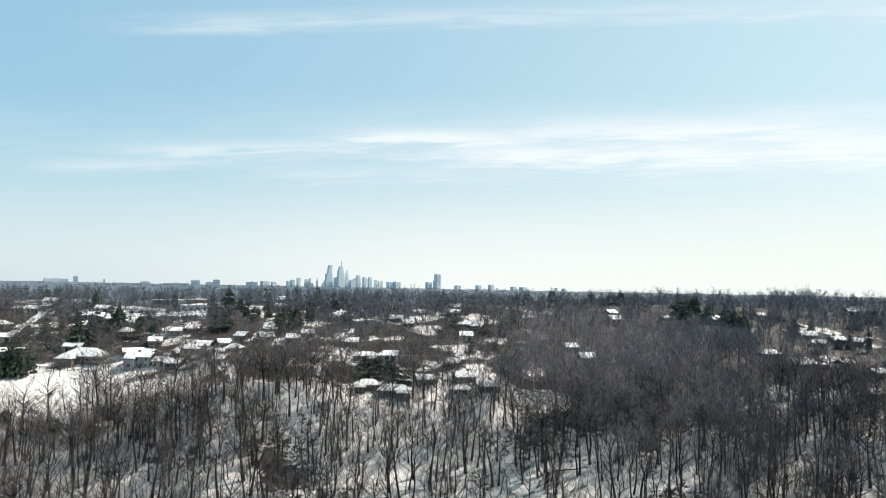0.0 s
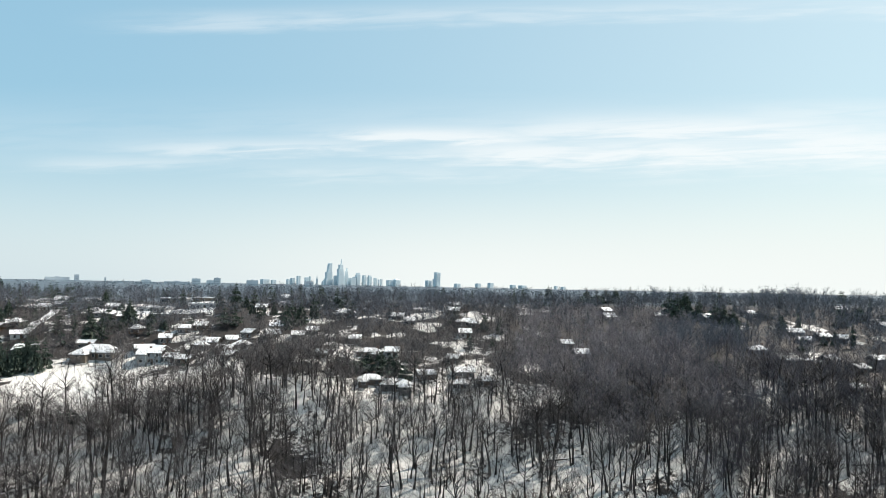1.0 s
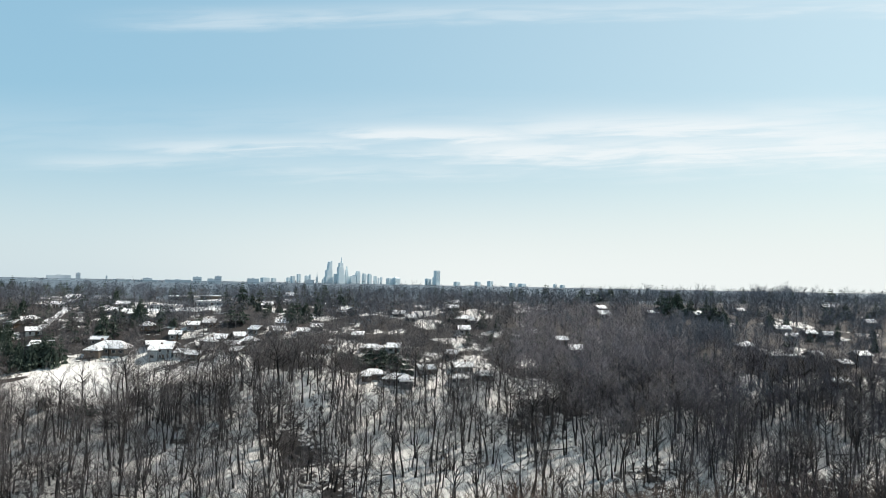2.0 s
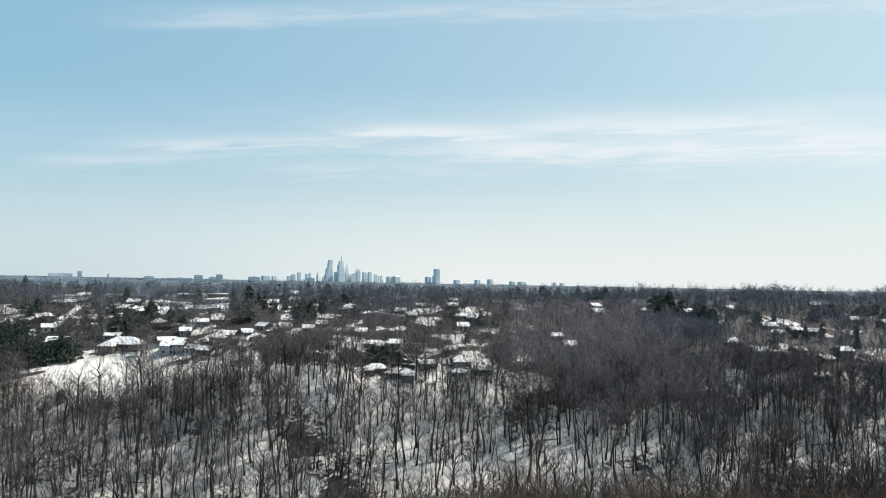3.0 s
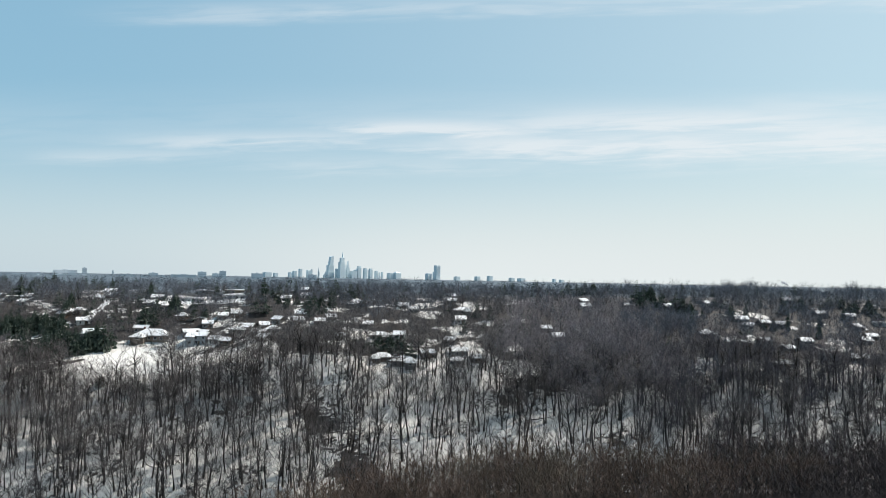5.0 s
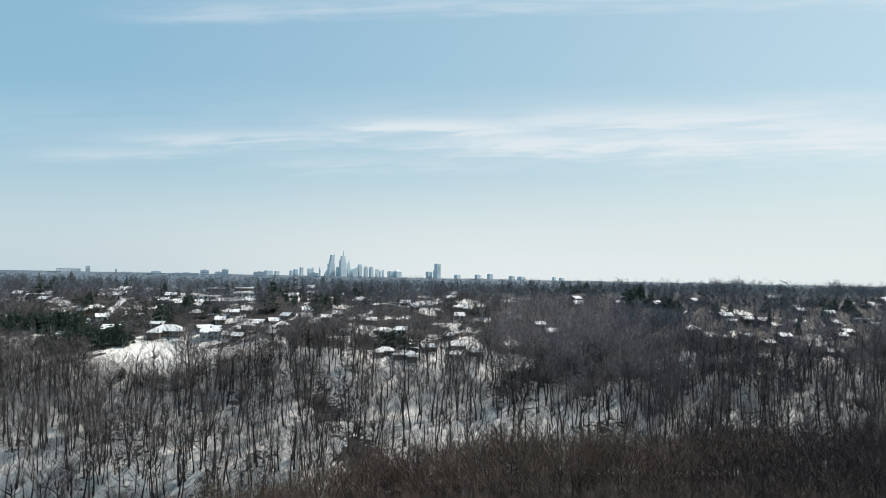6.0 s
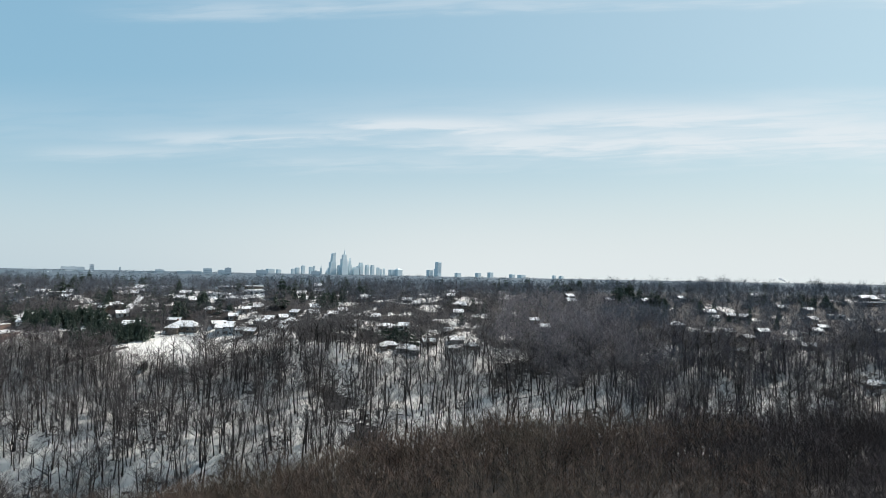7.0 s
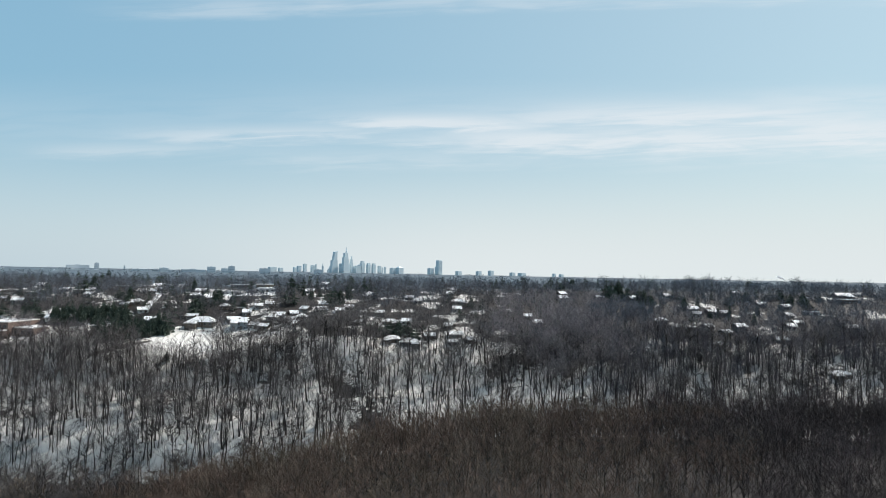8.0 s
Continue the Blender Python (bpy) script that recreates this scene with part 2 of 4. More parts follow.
def steam_material():
    """Thin white steam: light passes through it and half of what lies behind shows."""
    m = bpy.data.materials.new("white_steam")
    m.use_nodes = True
    t = m.node_tree
    out_ = t.nodes["Material Output"]
    glow, clear, half, whole = [t.nodes.new("ShaderNode" + k) for k in ("BsdfTranslucent", "BsdfTransparent", "MixShader", "MixShader")]
    white = t.nodes.new("ShaderNodeBsdfDiffuse")
    glow.inputs[0].default_value = white.inputs[0].default_value = (0.96, 0.965, 0.97, 1)
    half.inputs[0].default_value, whole.inputs[0].default_value = 0.5, 0.6
    t.links.new(white.outputs[0], half.inputs[1])
    t.links.new(glow.outputs[0], half.inputs[2])
    t.links.new(half.outputs[0], whole.inputs[1])
    t.links.new(clear.outputs[0], whole.inputs[2])
    t.links.new(whole.outputs[0], out_.inputs[0])
    return m


STEAM = steam_material()
# window bands and concrete of the far town, lightened to stand in for haze
HAZY_BANDS = material("hazy_window_bands", (0.42, 0.47, 0.52), (0.5, 0.55, 0.6), 0.05, 0.5)
HAZY_PALE = material("hazy_pale_concrete", (0.66, 0.7, 0.73), (0.76, 0.8, 0.82), 0.03, 0.8)
# trees on the plain: haze imitated by a light blue-grey base colour
HAZY_WOOD = material("haze_tinted_woodland", (0.13, 0.165, 0.195), (0.2, 0.245, 0.285), 0.01, 0.95, 0.0, 0.5)


# ---------------------------------------------------------------- helpers for meshes
def part(name, bm, mat, parent=None, label=""):
    """Link a bmesh as one mesh object under a thing or a part."""
    me = bpy.data.meshes.new(name)
    bm.to_mesh(me)
    bm.free()
    me.materials.append(mat)
    ob = new(name, me)
    if parent is not None:
        ob.parent = parent
    return tagged(ob, label) if label else ob


def box(bm, x0, x1, y0, y1, z0, z1):
    vs = [bm.verts.new(p) for p in ((x0, y0, z0), (x1, y0, z0), (x1, y1, z0), (x0, y1, z0), (x0, y0, z1), (x1, y0, z1), (x1, y1, z1), (x0, y1, z1))]
    for f in ((3, 2, 1, 0), (4, 5, 6, 7), (0, 1, 5, 4), (1, 2, 6, 5), (2, 3, 7, 6), (3, 0, 4, 7)):
        bm.faces.new([vs[i] for i in f])
    return vs


def boxed(*sizes):
    bm = bmesh.new()
    for s in sizes:
        box(bm, *s)
    return bm


def soup(name, verts, faces, mats, index=None):
    """A mesh of triangles from arrays."""
    me = bpy.data.meshes.new(name)
    verts, faces = np.asarray(verts, np.float32), np.asarray(faces, np.int32)
    me.vertices.add(len(verts))
    me.vertices.foreach_set("co", verts.ravel())
    me.loops.add(faces.size)
    me.loops.foreach_set("vertex_index", faces.ravel())
    me.polygons.add(len(faces))
    me.polygons.foreach_set("loop_start", np.arange(0, faces.size, 3, dtype=np.int32))
    me.polygons.foreach_set("loop_total", np.full(len(faces), 3, np.int32))
    for m in mats:
        me.materials.append(m)
    if index is not None:
        me.polygons.foreach_set("material_index", np.asarray(index, np.int32))
    me.update()
    return me


# ---------------------------------------------------------------- the lie of the land
def smooth(a, b, v):
    s = np.clip((v - a) / (b - a), 0, 1)
    return s * s * (3 - 2 * s)


def height(x, y):
    """The valley floor with a wooded spur, the steep wooded slope behind it, the benches with houses and the ridge, falling away to the far plain."""
    x, y = np.asarray(x, float), np.asarray(y, float)
    side = x / np.maximum(y, 200)
    left, right = smooth(-0.2, -0.36, side), smooth(0.12, 0.36, side)
    hill = 0
    for k in (-5, 0, 5):
        v = y + k
        middle = np.interp(v, [240, 275, 300, 322, 345, 356, 385, 420, 445, 475, 505, 540, 600, 900, 5000], [-6, 8.4, 19.4, 29.5, 45, 49.5, 58.2, 69, 73.5, 77.6, 79.5, 79, 76, 74, 74])
        west = np.interp(v, [240, 275, 300, 322, 345, 375, 386, 400, 415, 440, 470, 500, 535, 600, 900, 5000], [-8, 7, 18, 28.5, 44, 50.6, 54, 59.5, 64.8, 71, 75, 77.3, 76.8, 74, 72.5, 74])
        east = np.interp(v, [240, 280, 300, 330, 350, 370, 395, 415, 450, 480, 510, 550, 600, 900, 5000], [4, 17, 24.5, 40, 49.2, 56.3, 62.5, 67.5, 75.8, 80, 81.8, 81, 78, 75, 74])
        hill = hill + (middle * (1 - left) * (1 - right) + west * left + east * right) / 3
    spur = 18 - 0.23 * np.logaddexp(0, (25 - np.maximum(x, -130)) / 14) * 14
    bumps = 0.7 * np.sin(x / 23 + 1.1) * np.sin(y / 31) + 0.4 * np.sin(x / 9.5 + y / 14)
    bumps = bumps * (1 - smooth(520, 700, np.hypot(x, y)))
    rise = smooth(246, 276, y)
    return spur * (1 - rise) + hill * rise + bumps


def build_ground():
    reach = np.geomspace(20, 4500, 26)
    xs = np.concatenate((-470 - reach[::-1], np.arange(-470, 470.1, 7.0), 470 + reach))
    ys = np.concatenate((-170 - reach[::-1], np.arange(-170, 100, 15.0), np.arange(100, 620.1, 4.0), 620 + np.geomspace(8, 4350, 44)))
    gx, gy = np.meshgrid(xs, ys)
    verts = np.stack((gx, gy, height(gx, gy)), 2).reshape(-1, 3)
    i = (np.arange(len(ys) - 1)[:, None] * len(xs) + np.arange(len(xs) - 1)).ravel()
    n = len(xs)
    faces = np.concatenate((np.stack((i, i + 1, i + n + 1), 1), np.stack((i, i + n + 1, i + n), 1)))
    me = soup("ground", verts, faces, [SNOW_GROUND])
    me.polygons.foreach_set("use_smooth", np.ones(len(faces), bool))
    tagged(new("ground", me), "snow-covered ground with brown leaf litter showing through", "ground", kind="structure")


build_ground()


# ---------------------------------------------------------------- trees
class Mesher:
    """Gathers triangles of two materials: wood and fine growth."""

    def __init__(self):
        self.v, self.f, self.m = [], [], []

    def tube(self, pts, radii, sides, mat=0):
        base = len(self.v)
        for k, (p, r) in enumerate(zip(pts, radii)):
            for i in range(sides):
                a = 2 * math.pi * i / sides + k * 0.3
                self.v.append((p[0] + r * math.cos(a), p[1] + r * math.sin(a), p[2]))
        for k in range(len(pts) - 1):
            for i in range(sides):
                a, b = base + k * sides + i, base + k * sides + (i + 1) % sides
                self.f += [(a, b, b + sides), (a, b + sides, a + sides)]
                self.m += [mat, mat]

    def spike(self, p, q, r, mat=0):
        """A thin three-sided branch that tapers to a point."""
        base = len(self.v)
        d = (Vector(q) - Vector(p)).normalized()
        u = d.orthogonal().normalized()
        w = d.cross(u)
        for i in range(3):
            a = 2.094 * i
            c = Vector(p) + u * (r * math.cos(a)) + w * (r * math.sin(a))
            self.v.append(tuple(c))
        self.v.append(tuple(q))
        self.f += [(base, base + 1, base + 3), (base + 1, base + 2, base + 3), (base + 2, base, base + 3)]
        self.m += [mat] * 3

    def sliver(self, p, q, w, rng, mat=1):
        base = len(self.v)
        d = Vector(q) - Vector(p)
        s = d.cross(Vector((rng.gauss(0, 1), rng.gauss(0, 1), rng.gauss(0, 1)))).normalized() * (w / 2)
        self.v += [tuple(Vector(p) - s), tuple(Vector(p) + s), tuple(q)]
        self.f.append((base, base + 1, base + 2))
        self.m.append(mat)

    def arrays(self):
        return np.array(self.v, np.float32), np.array(self.f, np.int32), np.array(self.m, np.int32)


def bare_tree(seed, tall, spread, fork, limbs, subs, twigs, twig_width, sides=4, low=0.4, lean=0.05, girth=0.0105, upright=0.5, reach=1.0):
    """A leafless tree: a tapered, slightly crooked trunk, limbs that fan out to fill a rounded crown, side branches and twigs."""
    rng = random.Random(seed)
    g = Mesher()
    bx, by = rng.uniform(-lean, lean) * tall, rng.uniform(-lean, lean) * tall
    rad = tall * girth
    wave = tall * (0.02 if sides > 3 else 0.014)
    end = 0.66

    def stem(u):
        return Vector((bx * u + wave * math.sin(6 * u + seed), by * u + wave * math.cos(5 * u + seed * 2), tall * u))
    n = 5 if sides > 3 else 3
    us = [end * i / n for i in range(n + 1)]
    g.tube([stem(u) - Vector((0, 0, 0.5 if u == 0 else 0)) for u in us], [rad * ((1 - u / end) ** 0.7 * 0.85 + 0.12) * (1.35 if u == 0 else 1) for u in us], sides)
    top = stem(end)
    for i in range(limbs):
        f = (i + rng.random()) / limbs
        u = fork + (end - fork) * f ** 1.1
        a = i * 2.4 + rng.uniform(-1.1, 1.1)
        # the tip lies on the crown's rounded outline
        up = low + (1.0 - low) * (0.15 + 0.85 * f) * rng.uniform(0.92, 1.04)
        mid_ = (low + 1.0) / 2 - 0.08
        wide = spread * math.sqrt(max(0.06, 1 - ((up - mid_) / (1.06 - mid_)) ** 2)) * rng.uniform(0.75, 1.1)
        up = max(up, u + 0.62 * wide / tall)
        tip = Vector((bx * up + wide * math.cos(a), by * up + wide * math.sin(a), max(tall * up, tall * u + 0.3)))
        p = stem(u)
        mid = p.lerp(tip, 0.5) + Vector((rng.uniform(-.2, .2) * wide, rng.uniform(-.2, .2) * wide, rng.uniform(-0.14, 0.04) * (tip - p).length))
        long = (tip - p).length
        r = rad * 0.42 * (1 - 0.5 * f) + 0.028
        if sides > 3:
            g.tube([p, mid, tip], [r, r * 0.55, 0.012], 3)
        else:
            g.spike(p, tip, r)
        out_ = (tip - p).normalized()
        for j in range(subs):
            w = 0.35 + 0.65 * (j + rng.random()) / subs
            b = p.lerp(mid, w / 0.5) if w < 0.5 else mid.lerp(tip, (w - 0.5) / 0.5)
            d = (out_ * 0.6 + Vector((rng.gauss(0, 0.75), rng.gauss(0, 0.75), rng.uniform(-0.1, 0.55 + upright)))).normalized()
            e = b + d * (long * rng.uniform(0.22, 0.4) + 0.4)
            if sides > 3:
                g.spike(b, e, r * 0.34 + 0.008)
            else:
                g.sliver(b, e, 0.1, rng, 0)
            for k in range(twigs):
                c = b.lerp(e, rng.uniform(0.2, 1.0))
                d2 = (d * 0.7 + Vector((rng.gauss(0, 0.55), rng.gauss(0, 0.55), rng.uniform(-0.1, 0.35 + upright)))).normalized()
                g.sliver(c, c + d2 * rng.uniform(0.8, 2.5) * reach * (spread / 4.5) ** 0.5, twig_width, rng)
    return g.arrays()


def conifer(seed, whorls, per, droop, ragged, snowy=0.0, sprays=10):
    """An evergreen of height 1 and width 1: a trunk and whorls of boughs carrying sprays of needles."""
    rng = random.Random(seed)
    g = Mesher()
    g.tube([(0, 0, -0.03), (0, 0, 0.5), (0, 0, 0.99)], [0.022, 0.013, 0.002], 5)
    for i in range(whorls):
        u = 0.06 + 0.93 * (i + rng.random() * 0.6) / whorls
        reach = (1 - u) ** 0.8 * 0.5 * rng.uniform(1 - ragged, 1 + ragged * 0.4) + 0.02
        for j in range(per):
            if rng.random() < ragged * 0.35:
                continue
            a = 2 * math.pi * j / per + i * 1.1 + rng.uniform(-0.3, 0.3)
            r = reach * rng.uniform(0.75, 1.15)
            d = Vector((math.cos(a), math.sin(a), -droop * rng.uniform(0.3, 1.2) * 0.35))
            p = Vector((0, 0, u))
            q = p + d * r
            for k in range(sprays):
                c = p.lerp(q, 0.15 + 0.85 * k / sprays)
                side = Vector((-d.y, d.x, 0)) * (0.5 if k % 2 else -0.5)
                e = c + (d * 0.6 + side + Vector((0, 0, rng.uniform(-0.25, 0.12)))) * r * rng.uniform(0.3, 0.5)
                g.sliver(c, e, r * 3.5 / sprays + 0.008, rng, 2 if k == 3 and rng.random() < snowy else 1)
    return g.arrays()


def scatter(name, kinds, spots, mats, label, category):
    """Many trees joined into one mesh: kinds are (verts, faces, mats), spots are (x, y, z, turn, size, squeeze, which)."""
    V, F, M, count = [], [], [], 0
    for w, (v, f, m) in enumerate(kinds):
        here = spots[spots[:, 6].astype(int) == w]
        if not len(here):
            continue
        c, s = np.cos(here[:, 3])[:, None], np.sin(here[:, 3])[:, None]
        k, h = (here[:, 4] * here[:, 5])[:, None], here[:, 4][:, None]
        X = (v[None, :, 0] * c - v[None, :, 1] * s) * k + here[:, 0:1]
        Y = (v[None, :, 0] * s + v[None, :, 1] * c) * k + here[:, 1:2]
        Z = v[None, :, 2] * h + here[:, 2:3]
        V.append(np.stack((X, Y, Z), 2).reshape(-1, 3))
        F.append((f[None] + (np.arange(len(here)) * len(v))[:, None, None] + count).reshape(-1, 3))
        M.append(np.tile(m, len(here)))
        count += len(here) * len(v)
    me = soup(name, np.concatenate(V), np.concatenate(F), mats, np.concatenate(M))
    return tagged(new(name, me), label, category, kind="stuff")


CLEAR = []      # (x, y, half width, half depth, thinned stretch before it) of ground kept free of trees


def home_clear(x, y, w, d, front=0.0):
    CLEAR.append((x, y, w, d, front))


def spots(seed, x0, x1, y0, y1, gap, keep, kinds, size=(0.8, 1.2), clear=True):
    """Uneven places for trees about gap metres apart; keep(x, y) gives the share that stands there."""
    rng = np.random.default_rng(seed)
    gx, gy = np.meshgrid(np.arange(x0, x1, gap), np.arange(y0, y1, gap))
    gx[::2] += gap / 2
    x = gx.ravel() + rng.uniform(-0.5, 0.5, gx.size) * gap * 1.5
    y = gy.ravel() + rng.uniform(-0.5, 0.5, gx.size) * gap * 1.9
    ok = rng.random(x.size) < keep(x, y)
    few = rng.random(x.size) < 0.6
    for cx, cy, w, d, front in (CLEAR if clear else ()):
        ok &= ~((np.abs(x - cx) < w) & (np.abs(y - cy) < d))
        ok &= few | ~((np.abs(x - cx) < w + 1) & (y < cy) & (y > cy - d - front))
    ok &= np.abs(x) < 0.62 * (y + 92) + 14
    x, y = x[ok], y[ok]
    n = len(x)
    return np.stack((x, y, height(x, y) - 0.1, rng.uniform(0, 6.28, n), rng.uniform(*size, n), rng.uniform(0.8, 1.2, n), rng.integers(0, kinds, n)), 1)


# ---------------------------------------------------------------- houses
def window(parent, x, z, y, w=1.1, h=1.3):
    pane = part("window", boxed((x - w / 2 - .08, x + w / 2 + .08, y - 0.05, y + 0.02, z - .08, z + h + .08)), TRIM, parent)
    part("pane", boxed((x - w / 2, x + w / 2, y - 0.056, y - 0.04, z, z + h)), GLASS, pane)


def roof_mesh(w, d, rise, over, thick, lift, shape, inset=0.0):
    """A gabled or hipped roof shell of some thickness, its eaves at height lift."""
    bm = bmesh.new()
    a, b = w / 2 + over - inset, d / 2 + over - inset
    lift = lift + rise * inset / (d / 2 + over)
    hip = min(b * 0.9, a * 0.7) if shape == "hip" else 0.0
    rise_ = rise * (b / (d / 2 + over))
    low = [(-a, -b, lift), (a, -b, lift), (a, b, lift), (-a, b, lift)]
    top = [(-a + hip, 0, lift + rise_), (a - hip, 0, lift + rise_)]
    for up in (0, thick):
        vs = [bm.verts.new((x, y, z + up)) for x, y, z in low + top]
        for f in ((0, 1, 5, 4), (2, 3, 4, 5), (1, 2, 5), (3, 0, 4)):
            face = [vs[i] for i in (f if up else f[::-1])]
            bm.faces.new(face)
        if up:
            for i in range(4):
                bm.faces.new((old[i], old[(i + 1) % 4], vs[(i + 1) % 4], vs[i]))
        old = vs
    bmesh.ops.recalc_face_normals(bm, faces=bm.faces)
    return bm


WORDS = {"tan": "tan rendered", "grey": "grey sided", "white": "white sided", "blue": "blue-grey sided", "brown": "brown boarded", "brick": "red brick"}
count_homes = 0
HOMES = []


def home(x, y, w, d, turn, roof, storeys, wall):
    """A suburban house or low block with a snowy roof, windows and a chimney."""
    global count_homes
    count_homes += 1
    rng = random.Random(count_homes)
    w, d = w * 0.88, d * 0.85
    z = float(height(x, y)) - 1.4
    tall = 2.3 * storeys + (0.6 if roof == "flat" else 0.1)
    name = "low_block" if roof == "flat" else "house"
    kind = {"flat": "flat", "hip": "hipped", "gable": "gabled"}[roof]
    label = f"{WORDS[wall]} {'low block' if roof == 'flat' else 'house'} with a {kind} snow-covered roof"
    ob = tagged(new(name), label, "building" if roof == "flat" else "house", "suburban houses")
    ob.matrix_basis = pose(x, y, z, 0, 0, turn)
    body = part("wall", boxed((-w / 2, w / 2, -d / 2, d / 2, -3.2, tall)), WALLS[wall], ob)
    if roof == "flat":
        part("roof", boxed((-w / 2 - .3, w / 2 + .3, -d / 2 - .3, d / 2 + .3, tall, tall + .25)), TRIM, ob)
        part("roof_snow", boxed((-w / 2 - .1, w / 2 + .1, -d / 2 - .1, d / 2 + .1, tall + .25, tall + .5)), SNOW, ob)
    else:
        rise = d * rng.uniform(0.25, 0.33)
        if roof == "gable":
            for sx in (-w / 2, w / 2):
                bm = bmesh.new()
                s = 0.12 if sx > 0 else -0.12
                vs = [bm.verts.new(p) for p in ((sx - s, -d / 2, tall), (sx - s, d / 2, tall), (sx - s, 0, tall + rise * .93), (sx, -d / 2, tall), (sx, d / 2, tall), (sx, 0, tall + rise * .93))]
                for f in ((0, 1, 2), (5, 4, 3), (0, 2, 5, 3), (1, 4, 5, 2), (0, 3, 4, 1)):
                    bm.faces.new([vs[i] for i in f])
                part("gable_wall", bm, WALLS[wall], ob)
        part("roof", roof_mesh(w, d, rise, 0.7, 0.16, tall, roof), SHINGLE, ob)
        part("roof_snow", roof_mesh(w, d, rise, 0.7, 0.22, tall + 0.17, roof, rng.uniform(0.05, 0.5)), SNOW, ob)
        cx = rng.uniform(-0.35, 0.35) * w
        part("chimney", boxed((cx - .45, cx + .45, .3, 1.1, tall, tall + rise + 1.0), (cx - .5, cx + .5, .25, 1.15, tall + rise + 1.0, tall + rise + 1.12)), WALLS["brick"], ob)
    if roof != "flat" and w > 9:
        # a lower wing with its own roof, set before the main body
        side, ww, wd = rng.choice((-1, 1)), w * 0.4, d * 0.34
        wing = part("wing", boxed((-ww / 2, ww / 2, -wd / 2, wd / 2 - .02, -4.0, tall - .5)), WALLS[wall], ob)
        wing.location = (side * (w - ww) * 0.46, -d / 2 - wd / 2, 0)
        part("roof", roof_mesh(ww, wd * 1.5, rise * .6, 0.5, 0.14, tall - .5, "hip"), SHINGLE, wing)
        part("roof_snow", roof_mesh(ww, wd * 1.5, rise * .6, 0.5, 0.2, tall - .35, "hip", 0.15), SNOW, wing)
        window(wing, 0, 1.0, -wd / 2, 1.6)
    n = max(2, int(w / 3.2))
    for s in range(storeys):
        for i in range(n):
            window(body, -w / 2 + w * (i + 0.5) / n + rng.uniform(-.2, .2), 0.9 + 2.5 * s, -d / 2, rng.choice((0.9, 1.1, 1.7)))
    part("door", boxed((w * .08, w * .08 + 1.0, -d / 2 - .06, -d / 2 + .02, 0.3, 2.4)), WALLS["brown"], body)
    HOMES.append((x, y, w, d))
    if x > 60:
        home_clear(x, y - 5, w / 2 + 0.5, d / 2 + 8)
    home_clear(x, y - 0.5, w / 2 + 0.5, d / 2 + 1.5, 18.0 if x > 60 else 12.0 if y > 430 else 8.0)


home(-164.8, 397.4, 9.1, 7.5, 5, "gable", 1, "grey")
home(-155.0, 389.1, 20.2, 12.5, -6, "hip", 1, "tan")
home(-135.9, 391.9, 9.6, 7.5, 28, "gable", 1, "grey")
home(-128.8, 382.6, 11.7, 7.5, 0, "gable", 2, "blue")
home(-128.2, 390.1, 7.8, 7.5, -24, "gable", 1, "grey")
home(-119.4, 382.1, 6.5, 7.5, -4, "gable", 1, "white")
home(-112.6, 379.9, 7.0, 7.5, -12, "gable", 1, "tan")
home(-188.3, 390.4, 11.3, 7.5, 9, "gable", 1, "grey")
home(-200.7, 404.6, 8.0, 7.5, 28, "gable", 1, "white")
home(-211.0, 420.4, 6.5, 7.5, 0, "hip", 1, "tan")
home(-215.9, 418.1, 6.5, 7.5, 16, "gable", 1, "grey")
home(-216.1, 413.9, 6.5, 7.5, -12, "gable", 1, "brown")
home(-215.8, 454.9, 11.8, 7.5, 0, "gable", 1, "white")
home(-212.5, 464.9, 8.5, 7.5, -24, "gable", 1, "tan")
home(-219.9, 481.6, 8.1, 7.5, 0, "gable", 1, "white")
home(-175.4, 438.1, 11.4, 7.5, 16, "hip", 1, "grey")
home(-178.2, 454.4, 8.3, 7.5, 5, "gable", 1, "white")
home(-251.6, 435.4, 6.5, 7.5, -4, "gable", 1, "white")
home(-129.9, 401.4, 6.5, 7.5, 16, "gable", 1, "grey")
home(-147.4, 411.4, 6.5, 7.5, -4, "hip", 1, "brown")
home(-110.2, 393.4, 9.0, 7.5, -12, "hip", 1, "grey")
home(-105.9, 396.1, 6.7, 7.5, -4, "gable", 1, "tan")
home(-97.7, 397.1, 6.5, 7.5, 28, "gable", 1, "grey")
home(-91.1, 390.9, 8.1, 7.5, -4, "hip", 1, "white")
home(-97.7, 388.1, 8.9, 7.5, -4, "gable", 1, "tan")
home(-93.5, 380.9, 6.5, 7.5, -24, "gable", 1, "white")
home(-90.9, 403.9, 6.5, 7.5, -24, "gable", 1, "grey")
home(-101.4, 485.4, 8.2, 4.1, 0, "flat", 1, "grey")
home(-96.9, 451.6, 6.5, 7.5, 0, "gable", 1, "white")
home(-92.1, 491.4, 6.5, 7.5, -4, "gable", 1, "grey")
home(-87.2, 466.1, 6.5, 7.5, -4, "gable", 1, "white")
home(-80.5, 413.1, 6.5, 7.5, 5, "gable", 1, "grey")
home(-62.6, 410.1, 6.5, 7.5, 9, "gable", 1, "grey")
home(-51.5, 441.6, 12.2, 7.5, 0, "hip", 1, "grey")
home(-40.6, 399.9, 6.5, 7.5, 0, "gable", 1, "grey")
home(-32.1, 384.4, 11.7, 7.5, -4, "hip", 1, "tan")
home(-22.2, 384.9, 6.5, 7.5, 0, "gable", 1, "white")
home(-29.0, 356.4, 10.9, 7.5, 4, "hip", 1, "brown")
